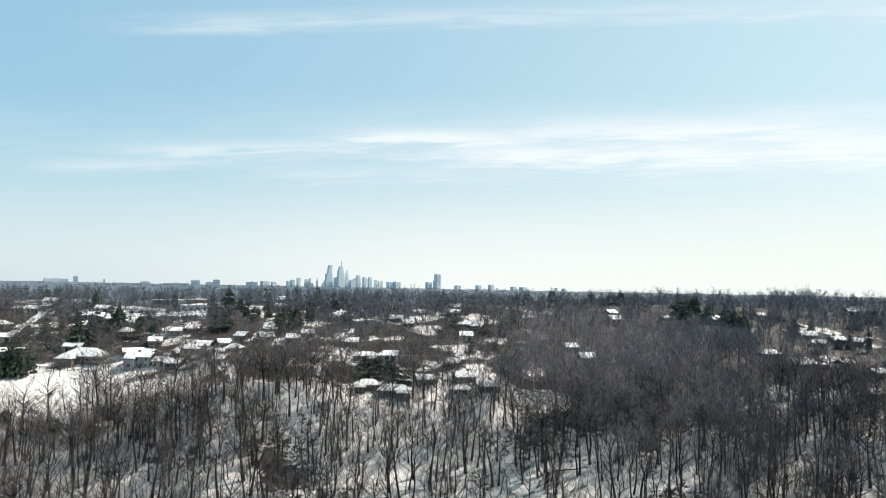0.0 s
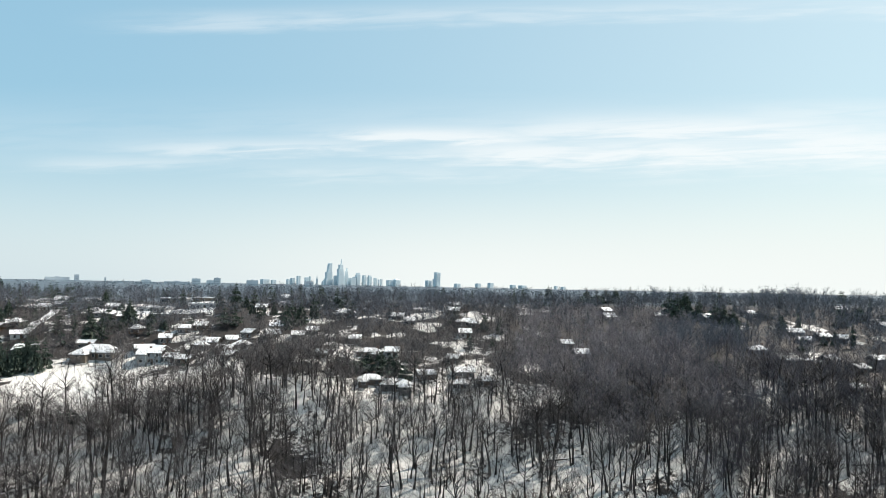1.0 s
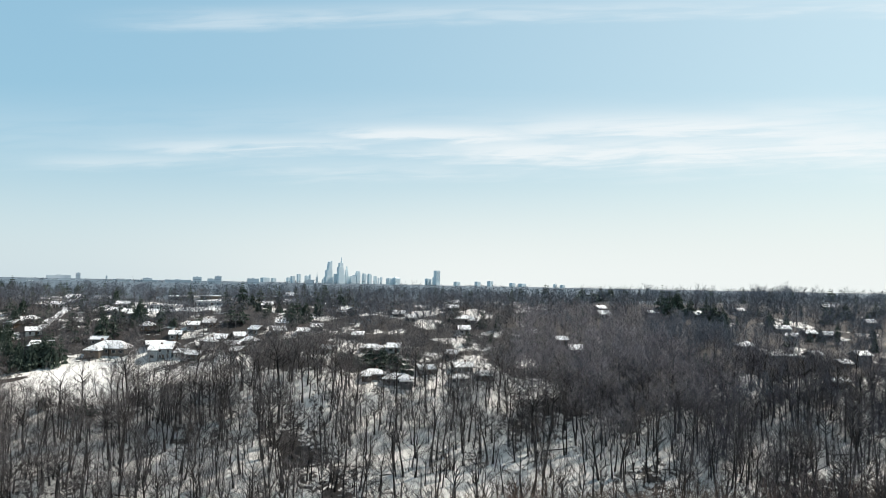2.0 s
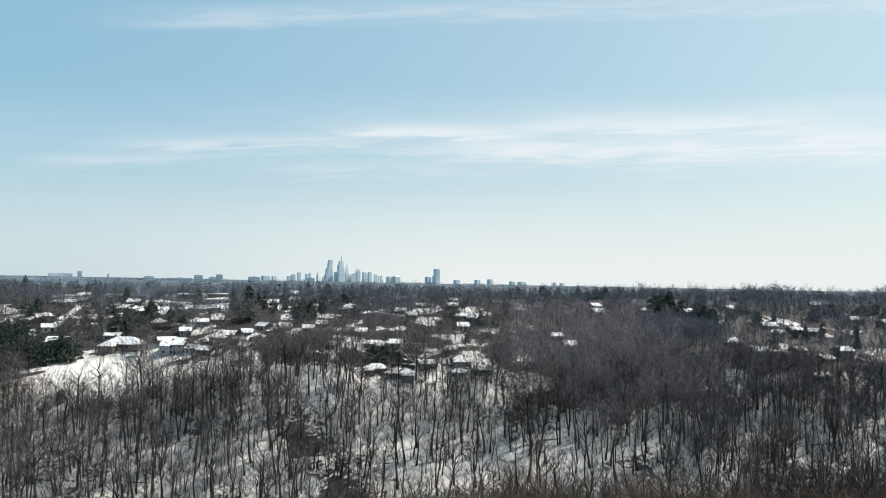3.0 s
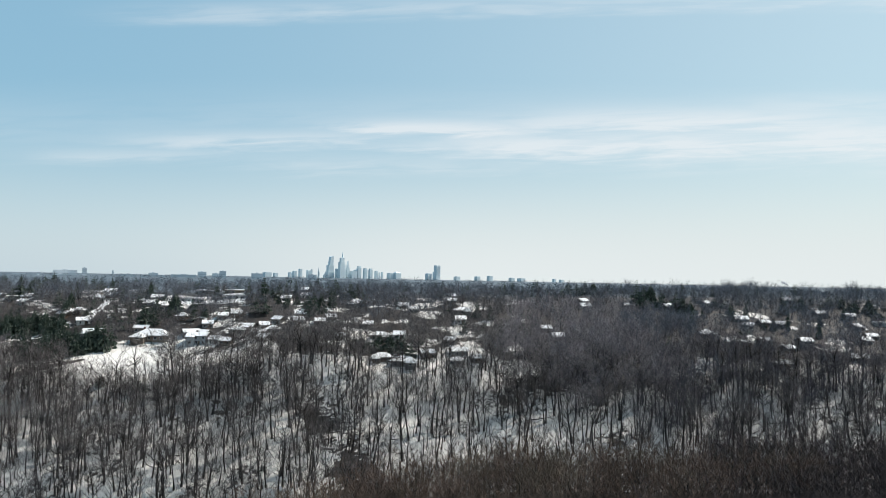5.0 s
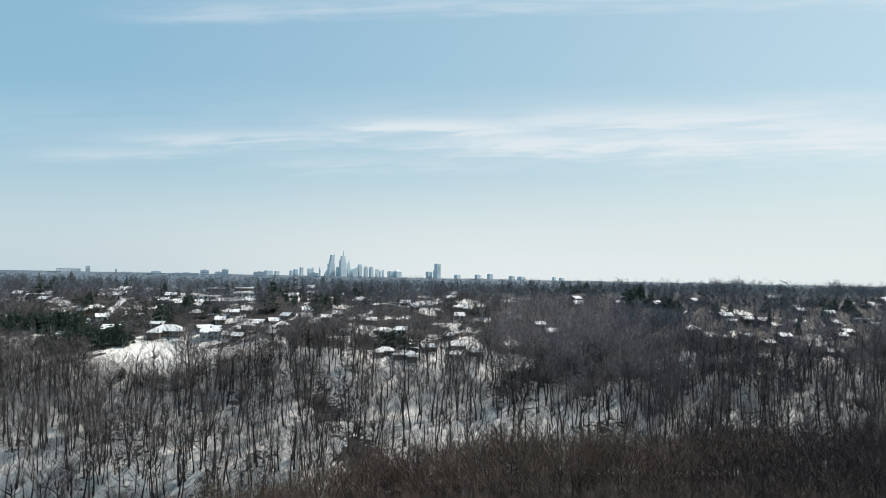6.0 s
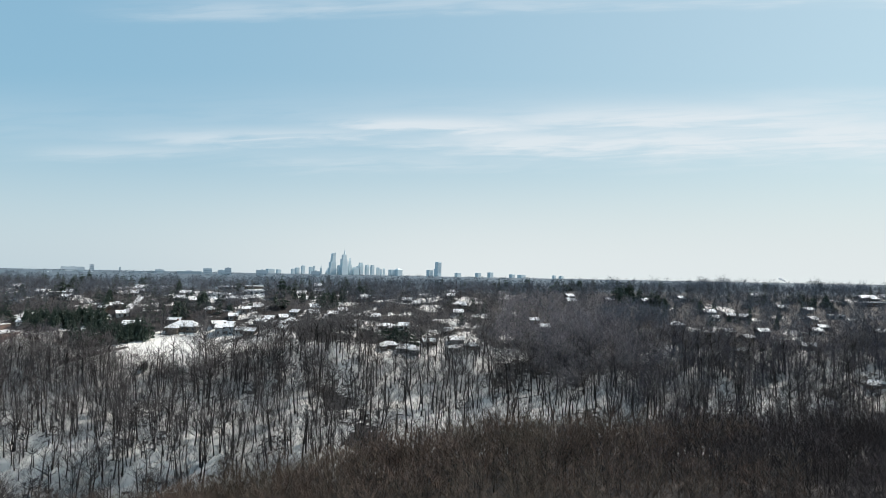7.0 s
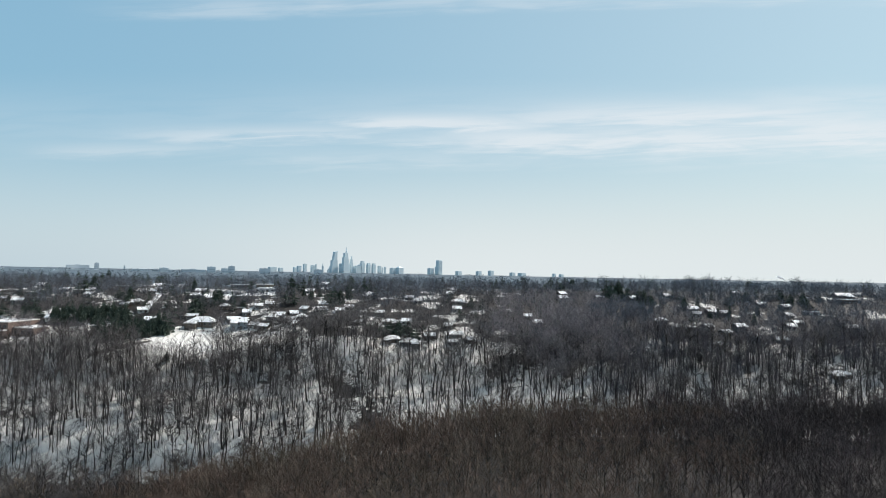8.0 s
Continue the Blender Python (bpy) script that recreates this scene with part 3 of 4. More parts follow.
home(-18.3, 353.8, 14.0, 8.7, 4, "hip", 1, "grey")
home(-6.7, 362.4, 8.3, 7.5, 16, "gable", 1, "brown")
home(-22.9, 435.1, 6.5, 7.5, -4, "gable", 1, "grey")
home(-16.1, 425.1, 6.5, 7.5, -4, "gable", 1, "white")
home(6.7, 467.9, 6.5, 7.5, 5, "gable", 1, "white")
home(6.4, 447.1, 6.5, 7.5, -12, "gable", 1, "grey")
home(11.7, 422.9, 11.0, 7.5, 9, "hip", 1, "grey")
home(10.8, 408.6, 6.5, 7.5, 5, "gable", 1, "white")
home(5.3, 378.6, 6.5, 7.5, -24, "gable", 1, "grey")
home(9.3, 365.1, 8.9, 7.5, 9, "gable", 1, "grey")
home(7.8, 354.6, 8.1, 7.5, -12, "hip", 1, "white")
home(18.2, 357.6, 8.7, 7.5, 5, "hip", 1, "brown")
home(57.2, 397.9, 6.5, 7.5, 9, "gable", 1, "brown")
home(62.2, 385.6, 6.5, 7.5, 5, "gable", 1, "grey")
home(90.0, 462.9, 6.5, 7.5, 28, "gable", 1, "grey")
home(88.0, 445.4, 6.5, 7.5, 9, "gable", 1, "white")
home(115.0, 444.9, 6.5, 7.5, -4, "gable", 1, "white")
home(136.6, 438.9, 6.5, 7.5, 28, "gable", 1, "grey")
home(164.2, 450.4, 6.5, 7.5, 28, "gable", 1, "white")
home(173.2, 418.1, 7.7, 7.5, -4, "gable", 1, "grey")
home(172.5, 405.4, 6.5, 7.5, -24, "gable", 1, "white")
home(184.4, 412.6, 6.5, 7.5, 5, "gable", 1, "tan")
home(192.2, 410.4, 6.5, 7.5, -24, "gable", 1, "grey")
home(144.0, 391.6, 8.4, 7.5, 9, "hip", 1, "brown")
home(155.7, 378.8, 14.5, 7.2, -6, "flat", 1, "brown")
home(170.1, 379.4, 6.5, 7.5, 16, "gable", 1, "white")
home(188.4, 373.9, 7.4, 7.5, 9, "gable", 2, "grey")
home(178.1, 370.1, 6.5, 7.5, 16, "gable", 1, "brown")
home(193.3, 361.9, 6.5, 7.5, -24, "hip", 1, "white")
home(168.4, 354.6, 9.2, 7.5, 28, "hip", 1, "brown")
home(209.4, 360.1, 7.7, 7.5, -24, "gable", 1, "tan")
home(224.6, 382.6, 6.5, 7.5, -4, "gable", 1, "white")
home(228.5, 436.6, 6.5, 7.5, 0, "gable", 1, "grey")
home(224.3, 470.4, 6.5, 7.5, -12, "gable", 1, "white")
home(242.9, 430.4, 6.5, 7.5, 0, "gable", 1, "grey")
home(234.6, 408.6, 6.5, 7.5, 28, "gable", 1, "tan")
home(-67.8, 402.4, 6.5, 7.5, 9, "gable", 1, "tan")
home(-124.6, 412.6, 6.5, 7.5, 9, "gable", 1, "grey")
home(-117.7, 415.6, 6.5, 7.5, 5, "gable", 1, "brown")
home(-80.2, 402.6, 6.5, 7.5, 28, "gable", 1, "brown")
home(-52.4, 380.9, 6.5, 7.5, -12, "gable", 1, "white")
home(300.1, 462.6, 14.4, 8.9, 9, "gable", 1, "grey")
home(294.7, 445.8, 20.6, 10.3, 5, "flat", 1, "brown")
home(318.8, 475.4, 7.8, 7.5, -24, "gable", 1, "white")
home(331.7, 471.6, 6.9, 7.5, 16, "gable", 1, "grey")
home(254.6, 416.3, 10.9, 5.5, -12, "flat", 1, "white")
home(232.4, 390.4, 6.6, 7.5, 0, "gable", 1, "grey")
home(265.2, 384.6, 10.9, 7.5, 9, "gable", 1, "grey")
home(224.4, 323.9, 12.1, 7.5, 9, "hip", 1, "brown")
home(-311.6, 433.9, 8.9, 4.4, -4, "flat", 1, "white")
home(-305.4, 421.6, 6.5, 7.5, 9, "gable", 1, "white")
home(-291.6, 416.9, 8.6, 7.5, 5, "gable", 1, "grey")
home(-302.7, 467.1, 6.5, 7.5, -12, "gable", 1, "white")
home(-274.1, 445.1, 6.6, 7.5, 5, "gable", 1, "tan")
home(-257.4, 449.1, 6.5, 7.5, 9, "gable", 1, "white")
home(-254.1, 389.6, 6.5, 7.5, 5, "gable", 1, "white")
home(-243.6, 390.9, 8.9, 7.5, -4, "gable", 1, "white")
home(-153.9, 451.2, 17.1, 12.0, -4, "flat", 1, "white")
home(-159.0, 493.5, 16.4, 12.0, -4, "flat", 1, "grey")
home(-131.2, 459.8, 16.0, 12.0, 3, "flat", 1, "white")
home(-136.8, 486.2, 17.7, 12.0, 3, "flat", 1, "tan")


# ---------------------------------------------------------------- the field's edge: school, fence, street, fallen trees
def school():
    """A long brick school of two heights with flat snowy roofs."""
    x, y = SCHOOL
    z = float(height(x, y)) - 0.6
    ob = tagged(new("school_building"), "long red-brick school with flat snow-covered roofs", "building")
    ob.matrix_basis = pose(x, y, z, 0, 0, -6)
    for name, (x0, x1, y0, y1, top) in (("hall", (-46, 0, 0, 30, 10.2)), ("wing", (0, 13.5, 4, 22, 6.6)), ("porch", (-46, -0.4, -5, -0.05, 5.4))):
        body = part(name, boxed((x0, x1, y0, y1, -2, top)), WALLS["brick"], ob, "red brick block")
        part("parapet", boxed((x0 - .15, x1 + .15, y0 - .15, y0 + .25, top, top + .55), (x0 - .15, x1 + .15, y1 - .25, y1 + .15, top, top + .55), (x0 - .15, x0 + .25, y0 + .25, y1 - .25, top, top + .55), (x1 - .25, x1 + .15, y0 + .25, y1 - .25, top, top + .55)), TRIM, body)
        part("roof_snow", boxed((x0 + .26, x1 - .26, y0 + .26, y1 - .26, top + .01, top + .5)), SNOW, body)
        n = int((x1 - x0) / 3.4)
        for i in range(n):
            cx = x0 + (x1 - x0) * (i + .5) / n
            part("window", boxed((cx - .8, cx + .8, y0 - .04, y0 + .02, top - 3.4, top - 1.5)), GLASS, body)
            part("pier", boxed((cx - 1.6, cx - 1.3, y0 - .3, y0, -1, top - .1)), WALLS["brick"], body)


def fence(x0, y0, x1, y1):
    """A post-and-rail fence with two rails."""
    ob = tagged(new("rail_fence"), "weathered dark wooden post-and-rail fence in snow", "fence")
    n = int(math.hypot(x1 - x0, y1 - y0) / 3)
    a = math.atan2(y1 - y0, x1 - x0)
    pts = [Vector((x0 + (x1 - x0) * i / n, y0 + (y1 - y0) * i / n, 0)) for i in range(n + 1)]
    for p in pts:
        p.z = float(height(p.x, p.y))
    for p in pts:
        o = part("post", boxed((-.09, .09, -.09, .09, -.4, 1.35)), WOOD, ob)
        o.matrix_basis = Matrix.Translation(p) @ Matrix.Rotation(a, 4, "Z")
    for p, q in zip(pts, pts[1:]):
        d = q - p
        for h in (0.55, 1.1):
            o = part("rail", boxed((0, d.length, -.05, .05, -.08, .08)), WOOD, ob)
            o.matrix_basis = Matrix.Translation(p + Vector((0, 0, h))) @ d.to_track_quat("X", "Z").to_matrix().to_4x4()


def street(name, line, width, label):
    """A strip of packed snow that follows the ground."""
    bm = bmesh.new()
    pts = []
    for (ax, ay), (bx, by) in zip(line, line[1:]):
        n = max(2, int(math.hypot(bx - ax, by - ay) / 4))
        pts += [Vector((ax + (bx - ax) * i / n, ay + (by - ay) * i / n)) for i in range(n)]
    pts.append(Vector(line[-1]))
    rows = []
    for i, p in enumerate(pts):
        d = (pts[min(i + 1, len(pts) - 1)] - pts[max(i - 1, 0)]).normalized()
        s = Vector((-d.y, d.x))
        row = []
        for k in (-1, -.5, 0, .5, 1):
            q = p + s * (k * width * (0.5 + 0.12 * math.sin(i * 1.7 + k) + 0.08 * math.sin(i * 0.6 - k)))
            row.append(bm.verts.new((q.x, q.y, float(height(q.x, q.y)) + 0.22)))
        rows.append(row)
        home_clear(p.x, p.y, width / 2, 4, 5.0)
    for r, q in zip(rows, rows[1:]):
        for k in range(4):
            bm.faces.new((r[k], q[k], q[k + 1], r[k + 1]))
    bmesh.ops.recalc_face_normals(bm, faces=bm.faces)
    tagged(part(name, bm, SNOW), label, "road", kind="structure")


SCHOOL = (-264.0, 358.0)
school()
fence(-169.0, 377.5, -141.5, 375.5)
street("road", [(-201.0, 404.0), (-201.5, 414.0), (-203.4, 435.0), (-209.9, 456.0), (-221.0, 486.0)], 4.6, "snow-covered suburban street")

street("car_park", [(-172.0, 442.5), (-150.0, 444.0), (-122.0, 449.0)], 13.0, "snow-covered car park beside low white blocks")

# clear ground: the open field, the lawns behind the fence and the school's yard
home_clear(-166, 361, 26, 15)
home_clear(-135, 366, 18, 9)
home_clear(-100, 362, 18, 7)
home_clear(-143, 449, 24, 12)
home_clear(-268, 351, 34, 12)
home_clear(-218, 374, 40, 16)


# ---------------------------------------------------------------- evergreens
CONES = [conifer(1, 17, 9, 0.7, 0.25, 0.03, 11), conifer(2, 15, 9, 0.35, 0.4, 0.06, 11), conifer(3, 14, 8, 0.1, 0.75, 0.14, 11), conifer(4, 14, 9, 0.2, 0.5, 0.05, 11)]
ever = [None] * 4
count_ever = 0


def evergreen(x, y, tall, wide):
    global count_ever
    which = 2 if wide / tall > 0.6 and count_ever % 2 else count_ever % 4
    count_ever += 1
    m = pose(x, y, float(height(x, y)), 0, 0, count_ever * 77)
    home_clear(x, y - 1, wide * 0.5 + 0.5, wide * 0.5 + 1, 9.0)
    if ever[which] is None:
        v, f, k = CONES[which]
        ob = tagged(new("evergreen_tree"), "dark green evergreen with layered boughs standing in snow", "tree", "evergreens")
        for i, (pname, mat) in enumerate((("trunk", BARK), ("crown", NEEDLES), ("snow_on_boughs", SNOW))):
            faces = f[k == i]
            used, inv = np.unique(faces, return_inverse=True)
            child = new(pname, soup(pname, v[used], inv.reshape(-1, 3), [mat]))
            child.parent = ob
            if i == 2:
                tagged(child, "small patches of snow", kind="stuff")
        ever[which] = ob
        ob.matrix_basis = m
    else:
        ob = copy_thing(ever[which], m)
    spread = 1.3 if y < 420 else 1.45 if x < 0 else 1.9
    ob.scale = (wide * spread, wide * spread, tall * 1.15)


evergreen(-250.4, 389.2, 9.2, 4.5)
evergreen(-246.7, 390.0, 8.5, 4.9)
evergreen(-243.4, 390.8, 7.6, 5.0)
evergreen(-240.7, 391.2, 9.0, 4.1)
evergreen(-237.0, 393.2, 8.7, 4.9)
evergreen(-233.7, 392.2, 7.8, 4.9)
evergreen(-230.0, 392.8, 9.3, 4.9)
evergreen(-225.3, 393.2, 8.4, 4.8)
evergreen(-222.3, 393.0, 8.3, 4.1)
evergreen(-219.8, 395.0, 9.3, 4.7)
evergreen(-214.9, 393.2, 7.7, 4.2)
evergreen(-211.3, 394.5, 8.2, 4.9)
evergreen(-246.7, 394.5, 7.9, 4.8)
evergreen(-243.6, 395.0, 7.2, 4.5)
evergreen(-238.9, 395.5, 7.2, 5.1)
evergreen(-235.2, 396.0, 6.7, 4.6)
evergreen(-232.0, 396.5, 7.5, 4.9)
evergreen(-227.6, 397.5, 7.3, 4.7)
evergreen(-223.4, 397.8, 7.3, 5.0)
evergreen(-218.7, 397.5, 8.5, 5.1)
evergreen(-214.8, 397.0, 7.0, 5.0)
evergreen(-202.4, 348.5, 13.4, 5.7)
evergreen(-200.7, 350.8, 13.8, 5.5)
evergreen(-198.2, 352.0, 13.3, 5.8)
evergreen(-195.3, 352.8, 11.4, 4.9)
evergreen(-193.4, 354.8, 12.1, 5.7)
evergreen(-191.6, 358.2, 13.1, 5.0)
evergreen(-189.7, 359.2, 12.6, 5.0)
evergreen(-187.0, 361.0, 13.2, 5.3)
evergreen(-182.8, 361.0, 12.4, 6.2)
evergreen(-181.3, 362.8, 12.6, 5.4)
evergreen(-177.9, 363.2, 12.9, 4.8)
evergreen(-175.8, 367.8, 13.7, 5.4)
evergreen(-172.0, 367.0, 14.6, 5.5)
evergreen(-169.8, 370.5, 13.2, 5.1)
evergreen(-210.8, 357.2, 12.5, 5.4)
evergreen(-208.8, 360.2, 12.3, 4.1)
evergreen(-206.0, 360.2, 11.4, 4.3)
evergreen(-201.3, 360.8, 10.6, 4.7)
evergreen(-200.6, 364.8, 12.8, 4.7)
evergreen(-194.2, 363.2, 11.5, 4.5)
evergreen(-192.1, 366.5, 11.0, 4.7)
evergreen(-188.7, 367.5, 10.5, 4.9)
evergreen(-186.6, 367.2, 11.1, 4.6)
evergreen(-181.4, 367.8, 9.6, 5.0)
evergreen(-178.9, 368.2, 12.2, 4.6)
evergreen(-177.5, 373.5, 13.1, 4.7)
evergreen(-262.1, 449.8, 11.7, 8.3)
evergreen(-256.5, 455.0, 11.2, 8.4)
evergreen(-267.5, 487.5, 9.0, 5.2)
evergreen(-227.4, 450.5, 11.0, 4.1)
evergreen(-215.8, 414.5, 9.5, 5.1)
evergreen(-218.8, 426.2, 9.8, 4.6)
evergreen(-228.7, 431.2, 8.3, 5.3)
evergreen(-247.3, 526.0, 9.3, 4.8)
evergreen(-232.0, 509.2, 7.8, 3.1)
evergreen(-184.6, 458.0, 9.5, 3.5)
evergreen(-191.8, 461.0, 7.1, 4.9)
evergreen(-176.2, 485.5, 8.2, 3.0)
evergreen(-143.6, 461.2, 9.2, 3.5)
evergreen(-165.1, 401.8, 11.7, 8.0)
evergreen(-161.5, 404.2, 10.5, 6.8)
evergreen(-164.0, 416.2, 9.6, 5.7)
evergreen(-195.8, 444.0, 8.5, 4.8)
evergreen(-152.8, 415.2, 12.1, 7.0)
evergreen(-157.7, 419.0, 8.3, 4.5)
evergreen(-122.1, 457.0, 10.2, 3.9)
evergreen(-108.4, 440.2, 14.2, 6.1)
evergreen(-107.0, 455.5, 5.9, 3.5)
evergreen(-107.4, 417.5, 9.0, 6.4)
evergreen(-101.6, 415.8, 8.9, 6.4)
evergreen(-91.5, 424.5, 7.2, 3.9)
evergreen(-98.8, 438.0, 5.0, 2.7)
evergreen(-83.4, 485.8, 8.2, 3.0)
evergreen(-76.7, 463.5, 8.5, 2.8)
evergreen(-65.9, 433.2, 12.0, 4.6)
evergreen(-63.5, 455.8, 7.0, 2.4)
evergreen(-58.1, 459.5, 10.9, 4.2)
evergreen(-54.4, 464.2, 9.6, 5.0)
evergreen(-73.8, 416.8, 12.1, 6.4)
evergreen(-70.6, 422.5, 9.7, 5.2)
evergreen(-75.7, 412.0, 11.4, 4.7)
evergreen(-80.8, 428.0, 6.6, 3.9)
evergreen(-40.1, 511.0, 5.9, 4.7)
evergreen(-87.9, 438.8, 5.4, 3.0)
evergreen(-52.4, 498.0, 5.3, 3.8)
evergreen(-41.2, 369.0, 7.1, 5.7)
evergreen(-33.6, 366.0, 7.9, 6.7)
evergreen(-25.8, 365.8, 8.4, 7.3)
evergreen(-18.9, 362.2, 9.4, 6.1)
evergreen(-14.7, 356.5, 9.8, 4.9)
evergreen(-22.2, 370.8, 6.3, 5.7)
evergreen(-37.3, 363.8, 5.6, 4.2)
evergreen(-10.5, 374.0, 4.0, 2.9)
evergreen(-45.3, 374.5, 4.3, 3.4)
evergreen(-31.6, 374.5, 6.3, 5.2)
evergreen(0.2, 524.0, 8.4, 4.0)
evergreen(20.4, 415.0, 8.0, 4.1)
evergreen(18.0, 493.5, 4.5, 3.4)
evergreen(66.9, 521.8, 9.2, 4.0)
evergreen(79.9, 484.2, 5.2, 3.7)
evergreen(87.0, 499.5, 7.7, 5.4)
evergreen(91.4, 492.5, 8.3, 5.3)
evergreen(98.4, 499.5, 8.4, 6.1)
evergreen(105.2, 504.2, 8.1, 4.3)
evergreen(118.8, 522.0, 9.2, 5.6)
evergreen(119.2, 441.8, 15.6, 4.7)
evergreen(122.4, 438.5, 13.4, 6.0)
evergreen(128.5, 444.8, 12.3, 5.1)
evergreen(133.7, 439.2, 8.8, 4.7)
evergreen(141.2, 435.5, 10.3, 4.7)
evergreen(143.3, 430.8, 8.9, 4.6)
evergreen(147.1, 427.5, 6.9, 3.9)
evergreen(170.0, 425.0, 7.2, 3.3)
evergreen(210.1, 481.2, 5.5, 2.6)
evergreen(191.6, 399.0, 11.0, 3.1)
evergreen(185.5, 403.0, 6.8, 3.1)
evergreen(180.0, 403.0, 4.9, 2.8)
evergreen(240.5, 450.5, 7.3, 4.1)
evergreen(248.9, 450.2, 6.6, 3.5)
evergreen(222.7, 448.0, 7.2, 4.8)
evergreen(218.5, 447.8, 6.5, 4.8)
evergreen(259.5, 436.2, 7.0, 3.3)
evergreen(248.7, 434.8, 8.3, 4.0)
evergreen(204.4, 390.2, 7.8, 3.0)
evergreen(115.6, 365.5, 6.7, 5.6)
evergreen(168.9, 448.0, 4.8, 3.1)
evergreen(172.2, 443.2, 5.1, 3.1)
evergreen(203.2, 433.5, 5.3, 2.7)
evergreen(-139.9, 332.0, 7.6, 5.6)
evergreen(-143.3, 332.2, 5.6, 4.1)
evergreen(-136.7, 332.2, 5.6, 4.1)
evergreen(-157.7, 334.8, 4.6, 3.6)
evergreen(-146.4, 433.5, 4.7, 4.0)
evergreen(-137.0, 417.2, 5.1, 3.2)
evergreen(-123.3, 417.5, 5.1, 4.5)
evergreen(-145.6, 421.8, 5.2, 3.9)
evergreen(-305.4, 504.5, 9.6, 6.4)
evergreen(-295.0, 478.5, 7.0, 5.3)
evergreen(-305.2, 525.2, 9.5, 4.3)
evergreen(-331.8, 494.5, 6.3, 5.4)
evergreen(-268.7, 501.2, 10.9, 5.5)
evergreen(-257.8, 453.0, 8.4, 5.4)
evergreen(-261.6, 439.7, 8.2, 5.7)
evergreen(-281.4, 434.7, 7.3, 4.8)
evergreen(-283.5, 394.5, 7.5, 5.6)
evergreen(-289.8, 395.7, 8.2, 6.0)
evergreen(-294.1, 393.5, 7.4, 5.6)
evergreen(-275.1, 393.0, 7.4, 5.6)
evergreen(-270.0, 393.7, 6.7, 5.2)
evergreen(-263.8, 392.7, 6.7, 5.2)
evergreen(246.7, 438.0, 6.5, 4.1)
evergreen(260.1, 440.5, 7.4, 4.1)
evergreen(257.2, 426.2, 6.4, 4.0)
evergreen(275.6, 447.0, 5.8, 3.7)
evergreen(213.9, 408.0, 6.9, 3.5)
evergreen(-251.6, 387.5, 10.2, 4.6)
evergreen(-248.5, 384.5, 9.2, 5.4)
evergreen(-247.7, 387.0, 9.9, 5.2)
evergreen(-245.7, 385.5, 9.0, 5.5)
evergreen(-246.8, 389.5, 8.8, 5.3)
evergreen(-242.0, 385.2, 10.6, 4.5)
evergreen(-244.3, 390.8, 9.9, 4.6)
evergreen(-241.8, 391.2, 9.0, 5.0)
evergreen(-237.0, 384.8, 10.0, 4.6)
evergreen(-233.0, 382.0, 8.9, 5.3)
evergreen(-234.3, 386.2, 10.0, 5.0)
evergreen(-230.2, 382.2, 10.2, 5.5)
evergreen(-232.4, 389.5, 9.5, 4.9)
evergreen(-231.2, 389.8, 8.9, 4.8)
evergreen(-229.1, 388.5, 10.6, 5.1)
evergreen(-230.0, 392.0, 9.7, 5.1)
evergreen(-225.8, 388.2, 9.6, 5.4)
evergreen(-225.4, 390.0, 9.1, 5.3)
evergreen(-222.1, 387.2, 9.4, 5.2)
evergreen(-221.8, 389.5, 9.2, 4.8)
evergreen(-223.0, 395.2, 10.0, 5.7)
evergreen(-221.5, 395.0, 9.7, 4.8)
evergreen(-219.3, 395.2, 8.8, 4.9)
evergreen(-214.1, 389.2, 9.2, 4.5)
evergreen(-215.2, 392.5, 11.1, 5.7)
evergreen(-209.4, 386.2, 9.3, 5.4)
evergreen(-211.2, 393.0, 9.3, 5.2)
evergreen(-209.9, 393.0, 9.4, 5.7)
evergreen(-205.0, 388.0, 9.3, 5.5)
evergreen(-208.7, 396.5, 10.1, 5.4)


# ---------------------------------------------------------------- woods
HILL = [bare_tree(s, 15 + (s * 5) % 9, 4.2 + (s * 3 % 5) * 0.8, 0.26 + 0.06 * (s % 4), 9 + s % 4, 4, 6, 0.045, low=0.36 + 0.05 * (s % 3), lean=0.11, girth=0.0165 + 0.002 * (s % 4)) for s in range(1, 13)]
LEAN_HILL = [bare_tree(s, 15 + (s * 5) % 9, 4.2 + (s * 3 % 5) * 0.8, 0.26 + 0.06 * (s % 4), 9 + s % 4, 4, 4, 0.066, sides=3, low=0.36 + 0.05 * (s % 3), lean=0.11, girth=0.0165 + 0.002 * (s % 4)) for s in range(1, 13)]
VALLEY = [bare_tree(20 + s, 16 + (s * 3) % 7, 5.6 + 0.9 * (s % 3), 0.12, 15, 4, 6, 0.095, sides=3, low=0.30, girth=0.012, upright=0.55, reach=1.05) for s in range(10)]
CREST = [bare_tree(30 + s, 15 + (s * 3) % 6, 4.8 + 0.6 * (s % 3), 0.28, 12, 4, 7, 0.1, sides=4, low=0.32, girth=0.018) for s in range(8)]
BROAD = [bare_tree(50 + s, 12 + (s * 3) % 6, 4.6 + 0.7 * (s % 3), 0.2, 13, 4, 7, 0.085, sides=3, low=0.22, girth=0.013, upright=0.9) for s in range(8)]
PLATEAU = [bare_tree(40 + s, 7.5 + (s * 3) % 4, 3.6 + 0.5 * (s % 3), 0.18, 10, 4, 4, 0.105, sides=3, low=0.22, girth=0.013, reach=0.8) for s in range(8)]
RIDGE = [bare_tree(60 + s, 5.2 + s % 3, 3.0, 0.12, 11, 4, 5, 0.085, sides=3, low=0.2, girth=0.013, upright=0.3, reach=0.5) for s in range(8)]


